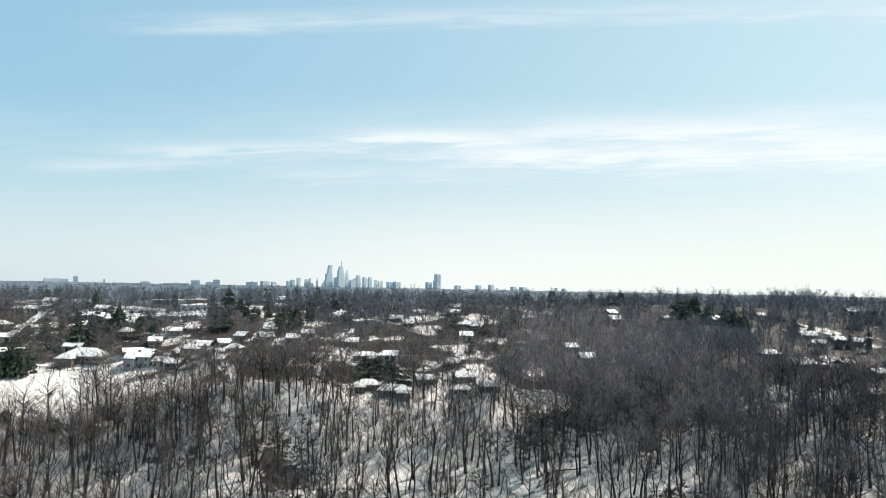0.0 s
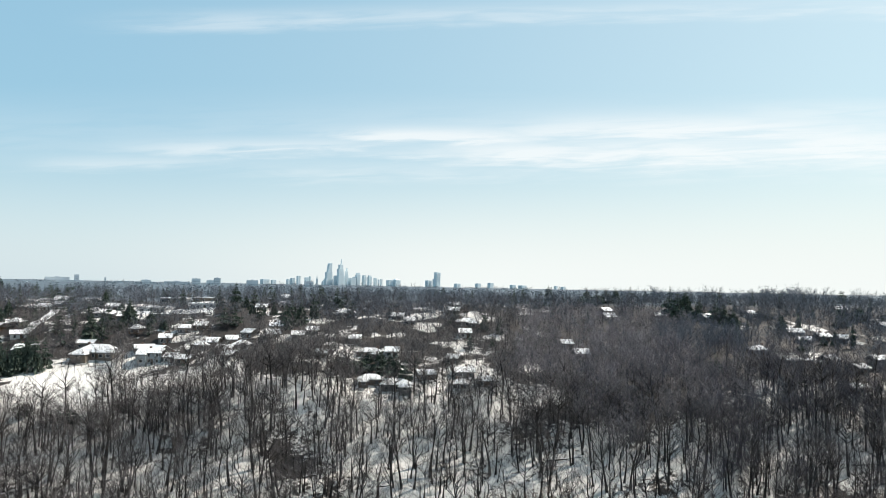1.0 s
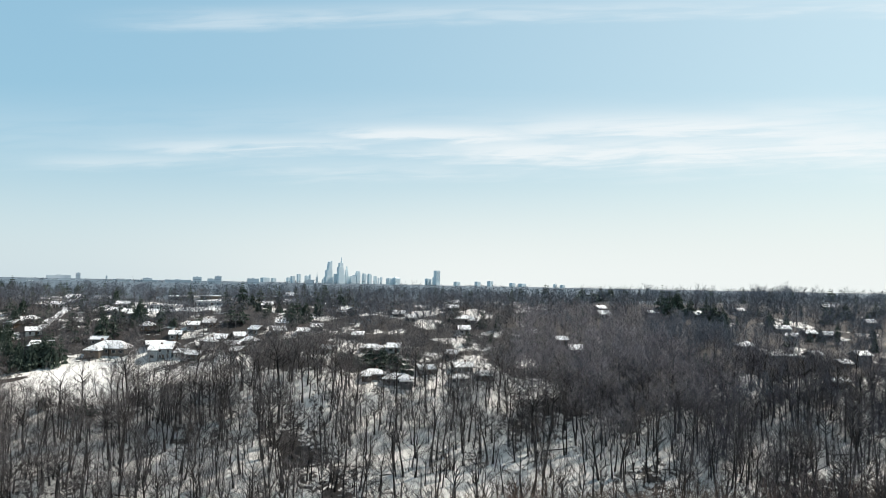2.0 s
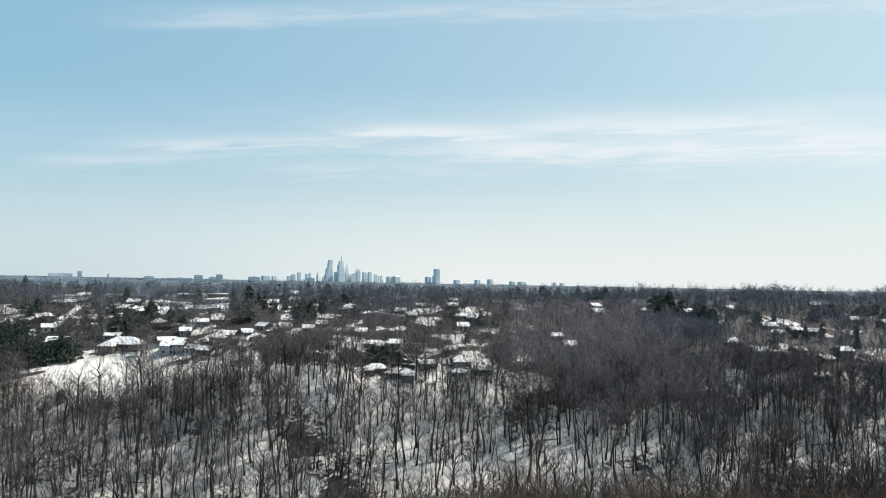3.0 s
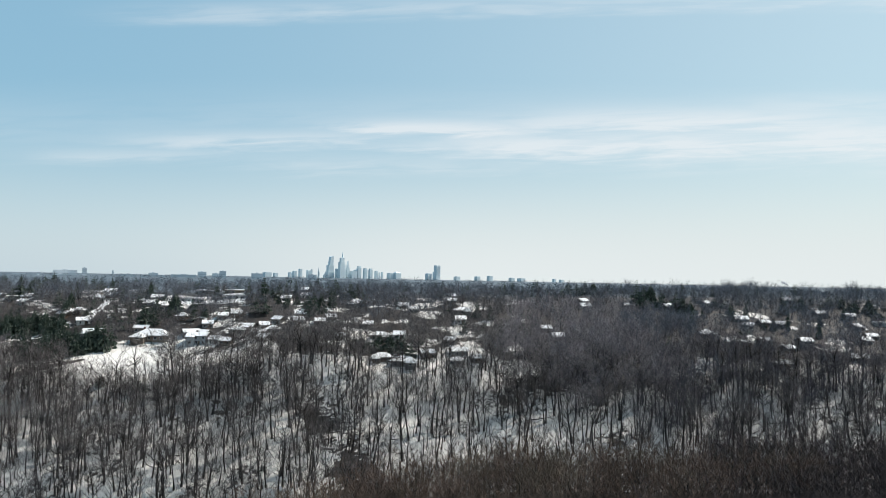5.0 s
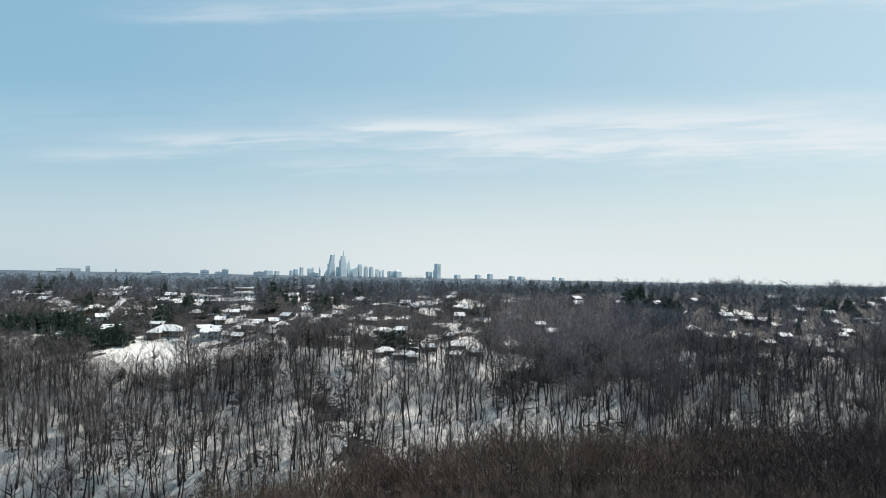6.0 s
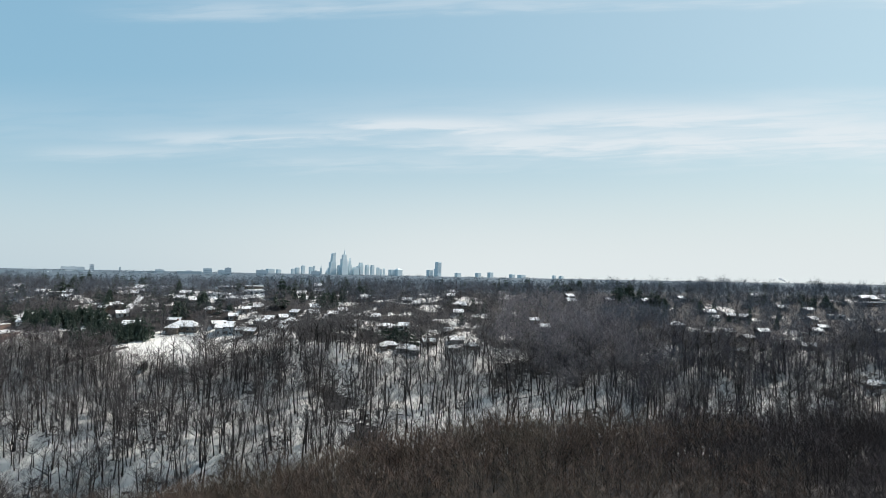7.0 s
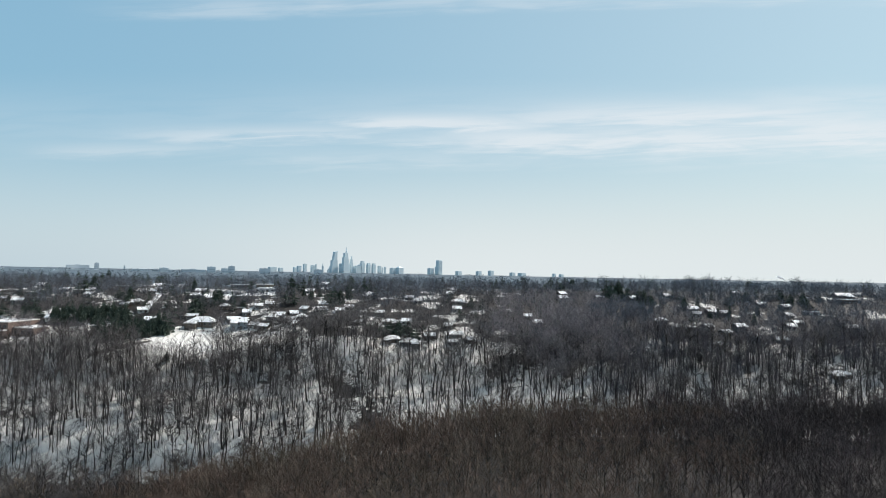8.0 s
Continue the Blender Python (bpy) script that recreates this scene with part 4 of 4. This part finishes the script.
def wood_edge(x):
    """How far ahead the valley wood on the spur reaches."""
    return 251 + 3 * np.sin(x / 13) + 2 * np.sin(x / 5.1 + 2) - 10 * smooth(-110, -200, x)


def ravine_wood(x, y):
    """The share of the dense brown wood that fills the ravine head."""
    s = x / y
    low_left = 0.08 + 0.105 * smooth(352, 322, y) + 0.05 * smooth(325, 300, y)
    return smooth(low_left - 0.03, low_left + 0.03, s) * (1 - smooth(0.30, 0.40, s + 0.05 * np.sin(y / 9))) * smooth(286, 304, y - 40 * smooth(0.12, 0.25, s) + 12) * (1 - smooth(440, 460, y)) * (1 - 0.2 * (1 - smooth(318, 334, y)))


def slope_share(x, y):
    s = x / y
    open_snow = smooth(-0.30, -0.24, s) * (1 - smooth(0.14 + 0.16 * smooth(306, 292, y), 0.22 + 0.16 * smooth(306, 292, y), s))
    glade = smooth(-0.04, 0.02, s) * (1 - smooth(0.22, 0.28, s)) * (1 - smooth(322, 334, y))
    lawns = smooth(-0.17, -0.12, s) * (1 - smooth(0.07, 0.12, s)) * smooth(333, 341, y)
    field = smooth(-0.54, -0.49, s) * (1 - smooth(-0.43, -0.36, s)) * smooth(330, 342, y) + smooth(-0.25, -0.3, s) * smooth(340, 350, y)
    west = smooth(-0.3, -0.5, s) * (1 - smooth(290, 310, y))
    beyond = smooth(-2, 8, y - wood_edge(x) - 4 + 45 * smooth(-105, -150, x))
    return (0.95 - 0.22 * open_snow - 0.1 * glade - 0.05 * west) * np.clip(1 - field, 0, 1) * (1 - 0.25 * lawns) * (1 - 0.7 * ravine_wood(x, y)) * beyond


hill = spots(3, -300, 300, 196, 352, 4.75, slope_share, len(HILL), (0.55, 1.2))
near = (hill[:, 1] > 268) & (hill[:, 1] < 318) & (np.abs(hill[:, 0] + 5) < 105)
near &= np.cumsum(near) <= 290
far = ~near & ((hill[:, 1] > 322) | (np.abs(hill[:, 0]) > 120))
scatter("upper_slope_woodland", LEAN_HILL, hill[far], [BARK, TWIGS], "bare brown trees high on the snowy slope", "trees")
scatter("slope_woodland", HILL, hill[~near & ~far], [BARK, TWIGS], "bare grey-brown trees on a snowy slope", "trees")


def stand(kind_arrays, mats, name, label):
    """One tree as a thing with a trunk-and-limb part and a twig part."""
    v, f, m = kind_arrays
    ob = tagged(new(name), label, "tree", "bare trees on the slope")
    for i, (pname, mat) in enumerate(zip(("trunk", "crown"), mats)):
        faces = f[m == i]
        used, inv = np.unique(faces, return_inverse=True)
        new(pname, soup(pname, v[used], inv.reshape(-1, 3), [mat])).parent = ob
    return ob


masters = [None] * len(HILL)
for x, y, z, turn, size, squeeze, which in hill[near]:
    w = int(which)
    m = Matrix.Translation((x, y, z)) @ Matrix.Rotation(turn, 4, "Z")
    if masters[w] is None:
        masters[w] = stand(HILL[w], (BARK, TWIGS), "bare_tree", "tall leafless grey-brown tree standing in snow")
        masters[w].matrix_basis = m @ Matrix.Diagonal((size, size, size, 1))
    else:
        copy_thing(masters[w], m).scale = (size * squeeze, size * squeeze, size)

# the dense wood on the near spur, thickest along its far edge
valley = spots(5, -200, 240, 102, 232, 7.3, lambda x, y: 0.97 - 0.92 * smooth(-100, -142, x + 0.15 * (y - 200)), len(VALLEY), (0.7, 1.15), clear=False)
rim = spots(6, -175, 240, 212, 262, 4.9, lambda x, y: 0.95 * smooth(4, -3, y - wood_edge(x)) * smooth(-50, -25, y - wood_edge(x)) * (1 - 0.92 * smooth(-98, -142, x)), len(VALLEY), (0.67, 1.0), clear=False)
rim[:, 4] *= 1 + 0.22 * smooth(60, 110, rim[:, 0])
valley = np.concatenate((valley, rim))
dusk = valley[:, 0] > 84 + 26 * np.sin(valley[:, 1] / 11) + 14 * np.sin(valley[:, 1] / 4.3)
mix = np.random.default_rng(8).random(len(valley)) + 0.25 * np.sin(valley[:, 0] / 16) * np.sin(valley[:, 1] / 11)
olive = mix > 0.62
scatter("valley_woodland", VALLEY, valley[~dusk & ~olive], [BARK, RUST], "dense russet-brown leafless wood in the valley", "trees")
scatter("olive_valley_woodland", VALLEY, valley[~dusk & olive], [BARK, OLIVE], "olive-brown leafless trees in the valley wood", "trees")
scatter("dark_valley_woodland", VALLEY, valley[dusk & ~olive], [BARK, DUSK], "dense dark grey-brown leafless wood in the valley", "trees")
scatter("plum_valley_woodland", VALLEY, valley[dusk & olive], [BARK, PLUM_SHADE], "plum-brown leafless trees in the valley wood", "trees")

# the wood that fills the ravine head, brown towards the slope and greyer beyond
broad = spots(18, 10, 190, 284, 455, 5.0, ravine_wood, len(BROAD), (0.75, 1.15))
broad[:, 4] *= 1 - 0.42 * smooth(350, 440, broad[:, 1])
brown = broad[:, 0] < 112 + 16 * np.sin(broad[:, 1] / 13)
scatter("brown_ravine_woodland", BROAD, broad[brown], [HAZY_BARK, MAUVE_TWIGS], "broad-crowned leafless brown trees at the head of the ravine", "trees")
scatter("grey_ravine_woodland", BROAD, broad[~brown], [HAZY_BARK, HAZE_GREY_TWIGS], "broad-crowned leafless grey trees around the ravine", "trees")


# the darker wood on the far side of the ravine, with glades of snow
east = spots(59, 60, 320, 284, 356, 5.2, lambda x, y: smooth(0.25, 0.33, x / y) * smooth(288, 306, y) * (1 - 0.45 * smooth(0.43, 0.49, x / y)) * (0.5 + 0.5 * smooth(-0.6, 0.2, np.sin(x / 14 + y / 23) + 0.4 * np.sin(y / 7))), len(BROAD), (0.7, 1.12))
scatter("east_slope_woodland", BROAD, east, [HAZY_BARK, PLUM_TWIGS], "dark leafless trees across the ravine", "trees")


def crest_share(x, y):
    s = x / y
    field = smooth(-0.54, -0.49, s) * (1 - smooth(-0.43, -0.38, s)) * smooth(324, 336, y) + smooth(-0.25, -0.3, s) * smooth(334, 342, y)
    lawns = smooth(-0.13, -0.1, s) * (1 - smooth(0.06, 0.1, s)) * (1 - smooth(352, 358, y))
    return 0.9 * np.clip(1 - field, 0, 1) * (1 - 0.4 * lawns) * (1 - 0.8 * ravine_wood(x, y))


crest = spots(17, -300, 300, 326, 368, 6.0, crest_share, len(CREST), (0.75, 1.2))
west_crest = crest[:, 0] < 52
scatter("crest_woodland", CREST, crest[west_crest], [BARK, TWIGS], "broad leafless trees along the top of the slope", "trees")
scatter("ravine_side_woodland", CREST, crest[~west_crest], [HAZY_BARK, PLUM_TWIGS], "dark leafless trees on the ravine side", "trees")
oaks = spots(53, -240, 40, 262, 334, 9.2, lambda x, y: 0.85 - 0.3 * smooth(-0.32, -0.27, x / y) - 0.35 * smooth(-0.08, -0.02, x / y), len(CREST), (0.7, 1.15))
scatter("slope_oaks", CREST, oaks, [BARK, TWIGS], "broad-crowned leafless oaks among the slope's trees", "trees")
edge = spots(19, -300, -80, 322, 356, 4.6, lambda x, y: 0.9 * (1 - smooth(-0.54, -0.5, x / y) * (1 - smooth(-0.42, -0.37, x / y)) * smooth(338, 344, y)) * (1 - 0.7 * smooth(-0.4, -0.36, x / y) * smooth(348, 354, y)), len(PLATEAU), (0.6, 1.1), clear=False)
scatter("field_edge_thicket", PLATEAU, edge, [BARK, PLUM_SHADE], "low bare thicket below the snowy field", "trees")

yard_wood = spots(61, -300, -212, 338, 368, 4.6, lambda x, y: 0.12 + 0.63 * smooth(-256, -244, x), len(PLATEAU), (0.6, 1.1), clear=False)
scatter("school_yard_wood", PLATEAU, yard_wood, [BARK, PLUM_TWIGS], "bare dark trees before the school and the pines", "trees")


def plateau_share(x, y):
    return (0.93 - 0.08 * smooth(0.15, 0.3, x / y) - 0.08 * smooth(0.42, 0.48, x / y) * (1 - smooth(400, 420, y))) * (1 - 0.85 * ravine_wood(x, y))


plateau = spots(7, -420, 420, 354, 474, 5.0, plateau_share, len(PLATEAU), (0.75, 1.3))
tone = (plateau[:, 0] / plateau[:, 1] + 0.05 * np.sin(plateau[:, 1] / 17) < 0.1) & (plateau[:, 1] < 418 + 14 * np.sin(plateau[:, 0] / 19))
scatter("garden_trees", PLATEAU, plateau[tone], [HAZY_BARK, TWIGS], "bare brown trees in the gardens between the houses", "trees")
scatter("plateau_woodland", PLATEAU, plateau[~tone], [HAZY_BARK, HAZE_GREY_TWIGS], "bare grey trees between the houses", "trees")
ridge = spots(9, -480, 480, 466, 552, 8.7, lambda x, y: 0.97, len(RIDGE), (0.9, 1.5))
scatter("ridge_woodland", RIDGE, ridge, [HAZY_TWIGS, HAZY_TWIGS], "bare woodland on the far ridge", "trees")
yard = spots(29, -185, -60, 372, 390, 6.0, lambda x, y: 0.5 + 0 * x, len(CREST), (0.35, 0.55), clear=False)
scatter("yard_trees", CREST, yard, [BARK, TWIGS], "bare trees along the fence before the houses", "trees")
tall = spots(41, 150, 370, 486, 520, 8.0, lambda x, y: smooth(-0.2, 0.6, np.sin(x / 15 + 0.6)), len(RIDGE), (1.2, 1.7))
scatter("tall_ridge_trees", RIDGE, tall, [HAZY_TWIGS, HAZY_TWIGS], "tall bare trees standing above the ridge wood", "trees")

rng = np.random.default_rng(67)
yards = []
for hx, hy, hw, hd in HOMES:
    for k in range(2 + int(hw / 3) if hx > -62 else 1 + int(hw / 6)):
        sx, sy = hx + rng.uniform(-0.75, 0.75) * (hw + 3), hy - hd / 2 - rng.uniform(4, 13)
        yards.append((sx, sy, float(height(sx, sy)) - 0.1, rng.uniform(0, 6), rng.uniform(0.55, 1.0), rng.uniform(0.8, 1.2), rng.integers(0, len(PLATEAU))))
yards = np.array(yards)
scatter("front_yard_trees", PLATEAU, yards[yards[:, 0] < 62], [BARK, TWIGS], "bare trees standing in the front yards", "trees")
scatter("dark_front_yard_trees", PLATEAU, yards[yards[:, 0] >= 62], [HAZY_BARK, PLUM_TWIGS], "dark bare trees among the houses beyond the ravine", "trees")

# evergreens too small and too many to tell apart, scattered over the plateau and the ridge
SMALL = [conifer(11, 10, 5, 0.8, 0.3, 0, 6), conifer(12, 8, 6, 0.1, 0.75, 0, 6), conifer(13, 8, 6, 0.2, 0.65, 0, 6)]
BUSH = [conifer(14 + k, 4, 4, 0.1, 0.3, 0, 6) for k in range(3)]


def needle_share(x, y):
    groves = 0.5 + 0.5 * np.sin(x / 31 + 0.7) * np.sin(y / 19 + x / 70)
    return (0.55 + 0.35 * smooth(0, -60, x)) * groves ** 2 * (1 - 0.8 * ravine_wood(x, y))


small = spots(23, -440, 440, 395, 560, 8.5, needle_share, 3, (5.0, 10.5))
small[:, 5] *= np.where(small[:, 6] == 0, 0.45, 0.75)
scatter("ridge_evergreens", SMALL, small, [BARK, NEEDLES], "dark evergreens scattered through the ridge woodland", "trees")

rng = np.random.default_rng(31)
shrubs = []
for hx, hy, hw, hd in HOMES:
    for k in range(int(hw / 2.2)):
        sx, sy = hx + rng.uniform(-0.55, 0.55) * hw, hy - hd / 2 - rng.uniform(0.8, 6.0)
        shrubs.append((sx, sy, float(height(sx, sy)) - 0.1, rng.uniform(0, 6), rng.uniform(1.0, 2.2), rng.uniform(0.8, 1.4), rng.integers(0, 3)))
scatter("foundation_shrubs", BUSH, np.array(shrubs), [BARK, NEEDLES], "dark evergreen shrubs planted before the houses", "shrubs")

# saplings and brush under the slope's trees
SAPLING = [bare_tree(80 + s, 5 + s % 4, 1.1, 0.25, 5, 2, 3, 0.04, sides=3, low=0.3, lean=0.15) for s in range(4)]
scatter("undergrowth", SAPLING, spots(11, -260, 260, 240, 345, 6.0, slope_share, 4, (0.5, 1.3)), [BARK, DUSK], "thin bare saplings and brush in snow", "undergrowth")


def fallen_log(x, y, turn, long, tilt):
    """A toppled trunk with stubs of limbs, lying on the slope."""
    rng = random.Random(int(x * 7 + y))
    g = Mesher()
    g.tube([(0, 0, 0), (0.1, 0, long * .5), (0, 0.15, long)], [0.28, 0.2, 0.06], 6)
    for k in range(4):
        b = Vector((0, 0, long * (0.45 + 0.13 * k)))
        g.spike(b, b + Vector((rng.uniform(-1, 1), rng.uniform(-1, 1), 1.2)), 0.07)
    v, f, m = g.arrays()
    ob = tagged(new("fallen_log", soup("fallen_log", v, f, [BARK])), "dark fallen tree trunk lying in the snow", "log", "fallen trunks")
    ob.matrix_basis = pose(x, y, float(height(x, y)) + 0.25, 0, 90 - tilt, turn)


fallen_log(38.0, 317.5, -35, 14, 14)
fallen_log(-151.2, 291.5, -40, 9, 4)
fallen_log(-110.0, 294.0, -10, 7, 3)
fallen_log(142.4, 311.0, 4, 22, 3)
fallen_log(124.5, 306.0, 170, 12, 5)
fallen_log(-21.2, 303.5, 15, 9, 4)
fallen_log(163.6, 320.0, 12, 15, 4)
fallen_log(-96.6, 319.5, 100, 8, 6)


def steam(x, y, z):
    """A small plume of white steam on the horizon."""
    bm = bmesh.new()
    rng = random.Random(4)
    for k in range(14):
        r = 2.5 + k * 0.5
        m = Matrix.Translation((-k * 3.4 + rng.uniform(-4, 4), 0, k * 2.0)) @ Matrix.Diagonal((r * 1.3, r, r * 0.9, 1))
        bmesh.ops.create_icosphere(bm, subdivisions=2, radius=1, matrix=m)
    for v in bm.verts:
        v.co += Vector(noise.noise_vector(v.co * 0.12)) * 2.5
    tagged(part("steam_plume", bm, STEAM), "small white plume of steam rising on the horizon", "steam", kind="stuff")
    bpy.data.objects["steam_plume"].location = (x, y, z)


steam(2172, 4600, 77)

# ---------------------------------------------------------------- far town
def skyscraper(x, y, w, top, shape):
    """A far tower of the city, standing on the plain."""
    base = float(height(x, y)) - 2
    h = top - base
    ob = tagged(new("skyscraper"), "far city tower, haze put into its pale blue-grey colour", "tower", "city skyline")
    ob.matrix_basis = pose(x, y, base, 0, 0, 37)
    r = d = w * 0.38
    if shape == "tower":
        part("podium", boxed((-r * 1.5, r * 1.25, -d, d, 0, h * .3)), HAZY_TOWER, ob)
        part("body", boxed((-r * 1.1, r, -d * .9, d * .9, h * .3, h * .58)), HAZY_TOWER, ob)
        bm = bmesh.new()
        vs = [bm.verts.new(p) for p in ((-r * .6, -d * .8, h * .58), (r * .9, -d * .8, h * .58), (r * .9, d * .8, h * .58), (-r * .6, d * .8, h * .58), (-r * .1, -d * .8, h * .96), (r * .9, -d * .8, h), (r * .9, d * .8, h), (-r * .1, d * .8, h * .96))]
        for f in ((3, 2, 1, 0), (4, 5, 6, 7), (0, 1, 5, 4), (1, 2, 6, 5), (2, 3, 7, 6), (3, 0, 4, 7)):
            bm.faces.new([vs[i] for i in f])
        part("top", bm, HAZY_TOWER, ob)
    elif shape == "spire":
        part("podium", boxed((-r * 1.2, r * 1.7, -d, d, 0, h * .45), (r * 1.01, r * 1.5, -d * .7, d * .7, h * .45, h * .68)), HAZY_TOWER, ob)
        part("body", boxed((-r, r, -d * .9, d * .9, h * .45, h * .8), (-r * .55, r * .95, -d * .7, d * .7, h * .8, h)), HAZY_TOWER, ob)
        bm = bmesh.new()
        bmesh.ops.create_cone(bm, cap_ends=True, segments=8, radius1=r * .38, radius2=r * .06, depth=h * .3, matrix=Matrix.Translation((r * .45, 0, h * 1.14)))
        part("spire", bm, HAZY_TOWER, ob)
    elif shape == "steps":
        part("body", boxed((-r, r, -d, d, 0, h * .6), (-r * .75, r * .75, -d * .7, d * .7, h * .6, h * .82), (-r * .4, r * .4, -d * .4, d * .4, h * .82, h)), HAZY_TOWER, ob)
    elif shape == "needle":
        part("body", boxed((-r, r, -d, d, 0, h * .6)), HAZY_TOWER, ob)
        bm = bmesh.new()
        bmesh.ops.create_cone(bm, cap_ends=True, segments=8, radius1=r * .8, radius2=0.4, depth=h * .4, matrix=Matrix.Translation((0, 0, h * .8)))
        part("spire", bm, HAZY_TOWER, ob)
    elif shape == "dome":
        part("body", boxed((-r, r, -d, d, 0, h * .86), (-r * .8, r * .8, -d * .8, d * .8, h * .86, h)), HAZY_TOWER, ob)
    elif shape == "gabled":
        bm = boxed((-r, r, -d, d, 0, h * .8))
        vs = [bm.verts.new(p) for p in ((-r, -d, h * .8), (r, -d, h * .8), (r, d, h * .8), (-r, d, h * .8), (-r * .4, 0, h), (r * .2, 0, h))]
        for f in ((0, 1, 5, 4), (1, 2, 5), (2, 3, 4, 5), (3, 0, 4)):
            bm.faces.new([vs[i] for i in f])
        part("body", bm, HAZY_TOWER, ob)
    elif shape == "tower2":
        part("body", boxed((-r, r, -d, d, 0, h * .97), (-r * .9, r * .9, -d * .9, d * .9, h * .97, h)), HAZY_TOWER, ob)
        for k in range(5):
            part("band", boxed((-r * .7 + k * r * .35 - r * .05, -r * .7 + k * r * .35 + r * .05, -d - .6, -d, h * .3, h * .93)), HAZY_PALE, ob)
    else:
        part("body", boxed((-r, r, -d, d, 0, h * .96), (-r * .6, r * .5, -d * .6, d * .6, h * .96, h)), HAZY_TOWER, ob)


skyscraper(-844, 4742, 11, 129, "slab")
skyscraper(-865, 4754, 32, 122, "slab")
skyscraper(-912, 4718, 25, 130, "slab")
skyscraper(-950, 4724, 29, 116, "slab")
skyscraper(-986, 4772, 29, 107, "slab")
skyscraper(-1074, 4736, 32, 101, "slab")
skyscraper(-1133, 4754, 58, 104, "slab")
skyscraper(-793, 4706, 11, 141, "needle")
skyscraper(-759, 4766, 29, 106, "steps")
skyscraper(-722, 4724, 46, 217, "tower")
skyscraper(-678, 4718, 25, 136, "slab")
skyscraper(-648, 4706, 42, 204, "spire")
skyscraper(-611, 4736, 23, 184, "steps")
skyscraper(-576, 4754, 50, 124, "slab")
skyscraper(-561, 4772, 36, 131, "slab")
skyscraper(-543, 4769, 32, 155, "dome")
skyscraper(-500, 4748, 29, 141, "dome")
skyscraper(-463, 4721, 27, 140, "dome")
skyscraper(-429, 4751, 23, 126, "slab")
skyscraper(-405, 4718, 11, 116, "slab")
skyscraper(-392, 4766, 14, 120, "slab")
skyscraper(-337, 4760, 47, 114, "slab")
skyscraper(-295, 4754, 50, 124, "gabled")
skyscraper(-92, 4772, 40, 117, "slab")
skyscraper(-36, 4721, 40, 168, "tower2")
skyscraper(-56, 4772, 18, 126, "slab")
skyscraper(92, 4730, 40, 100, "slab")
skyscraper(223, 4724, 36, 103, "slab")
skyscraper(302, 4712, 36, 108, "slab")
skyscraper(446, 4754, 36, 98, "slab")
skyscraper(504, 4718, 50, 96, "slab")
skyscraper(720, 4754, 22, 96, "slab")
skyscraper(759, 4706, 29, 92, "slab")


def block(x, y, w, top, tone):
    """A mid-rise block on the plain with rows of windows."""
    base = float(height(x, y)) - 1
    h, d = top - base - 2.5, min(w, 30) / 2
    ob = tagged(new("office_block"), "grey mid-rise block among far trees, paled for haze", "building", "far blocks")
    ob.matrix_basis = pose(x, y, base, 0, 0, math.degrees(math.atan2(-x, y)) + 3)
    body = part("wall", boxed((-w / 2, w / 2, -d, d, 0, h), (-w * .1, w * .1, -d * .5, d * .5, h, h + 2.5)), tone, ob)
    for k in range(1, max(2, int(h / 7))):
        part("window_band", boxed((-w * .46, w * .46, -d - .3, -d + .1, k * 7 - 1.5, k * 7 + 1.5)), HAZY_BANDS, body)


block(-1540, 3000, 87, 94.9, HAZY_OFFICE)
block(-1540, 2960, 50, 78.6, HAZY_PALE)
block(-1422, 2920, 16, 105.2, HAZY_OFFICE)
block(-1406, 2880, 57, 76.3, HAZY_OFFICE)
block(-1372, 2840, 20, 72.4, HAZY_PALE)
block(-1256, 2800, 6, 95.9, HAZY_PALE)
block(-1180, 2760, 59, 80.0, HAZY_OFFICE)
block(-1071, 2720, 83, 79.9, HAZY_OFFICE)
block(-1055, 2680, 31, 90.3, HAZY_PALE)
block(-931, 2640, 85, 86.3, HAZY_OFFICE)
block(-851, 2600, 28, 97.6, HAZY_PALE)
block(-789, 2560, 24, 92.5, HAZY_PALE)
block(-754, 2520, 21, 100.6, HAZY_OFFICE)
block(-626, 2480, 36, 95.1, HAZY_OFFICE)
block(-433, 2440, 28, 94.8, HAZY_OFFICE)
block(-1383, 2400, 44, 70.8, HAZY_OFFICE)
block(-1298, 2360, 22, 75.9, HAZY_PALE)
block(-1474, 2320, 53, 83.0, HAZY_OFFICE)
block(-1549, 2280, 26, 79.5, HAZY_PALE)


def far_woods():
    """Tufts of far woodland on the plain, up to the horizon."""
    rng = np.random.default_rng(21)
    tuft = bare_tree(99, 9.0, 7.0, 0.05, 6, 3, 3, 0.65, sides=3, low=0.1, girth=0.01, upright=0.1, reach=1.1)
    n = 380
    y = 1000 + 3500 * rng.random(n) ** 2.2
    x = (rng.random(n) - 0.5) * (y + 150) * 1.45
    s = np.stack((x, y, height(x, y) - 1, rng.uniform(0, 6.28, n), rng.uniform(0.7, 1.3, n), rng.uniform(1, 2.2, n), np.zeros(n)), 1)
    scatter("haze_tinted_woodland", [tuft], s, [HAZY_WOOD, HAZY_WOOD], "woodland on the far plain, coloured blue-grey for haze", "trees")


far_woods()
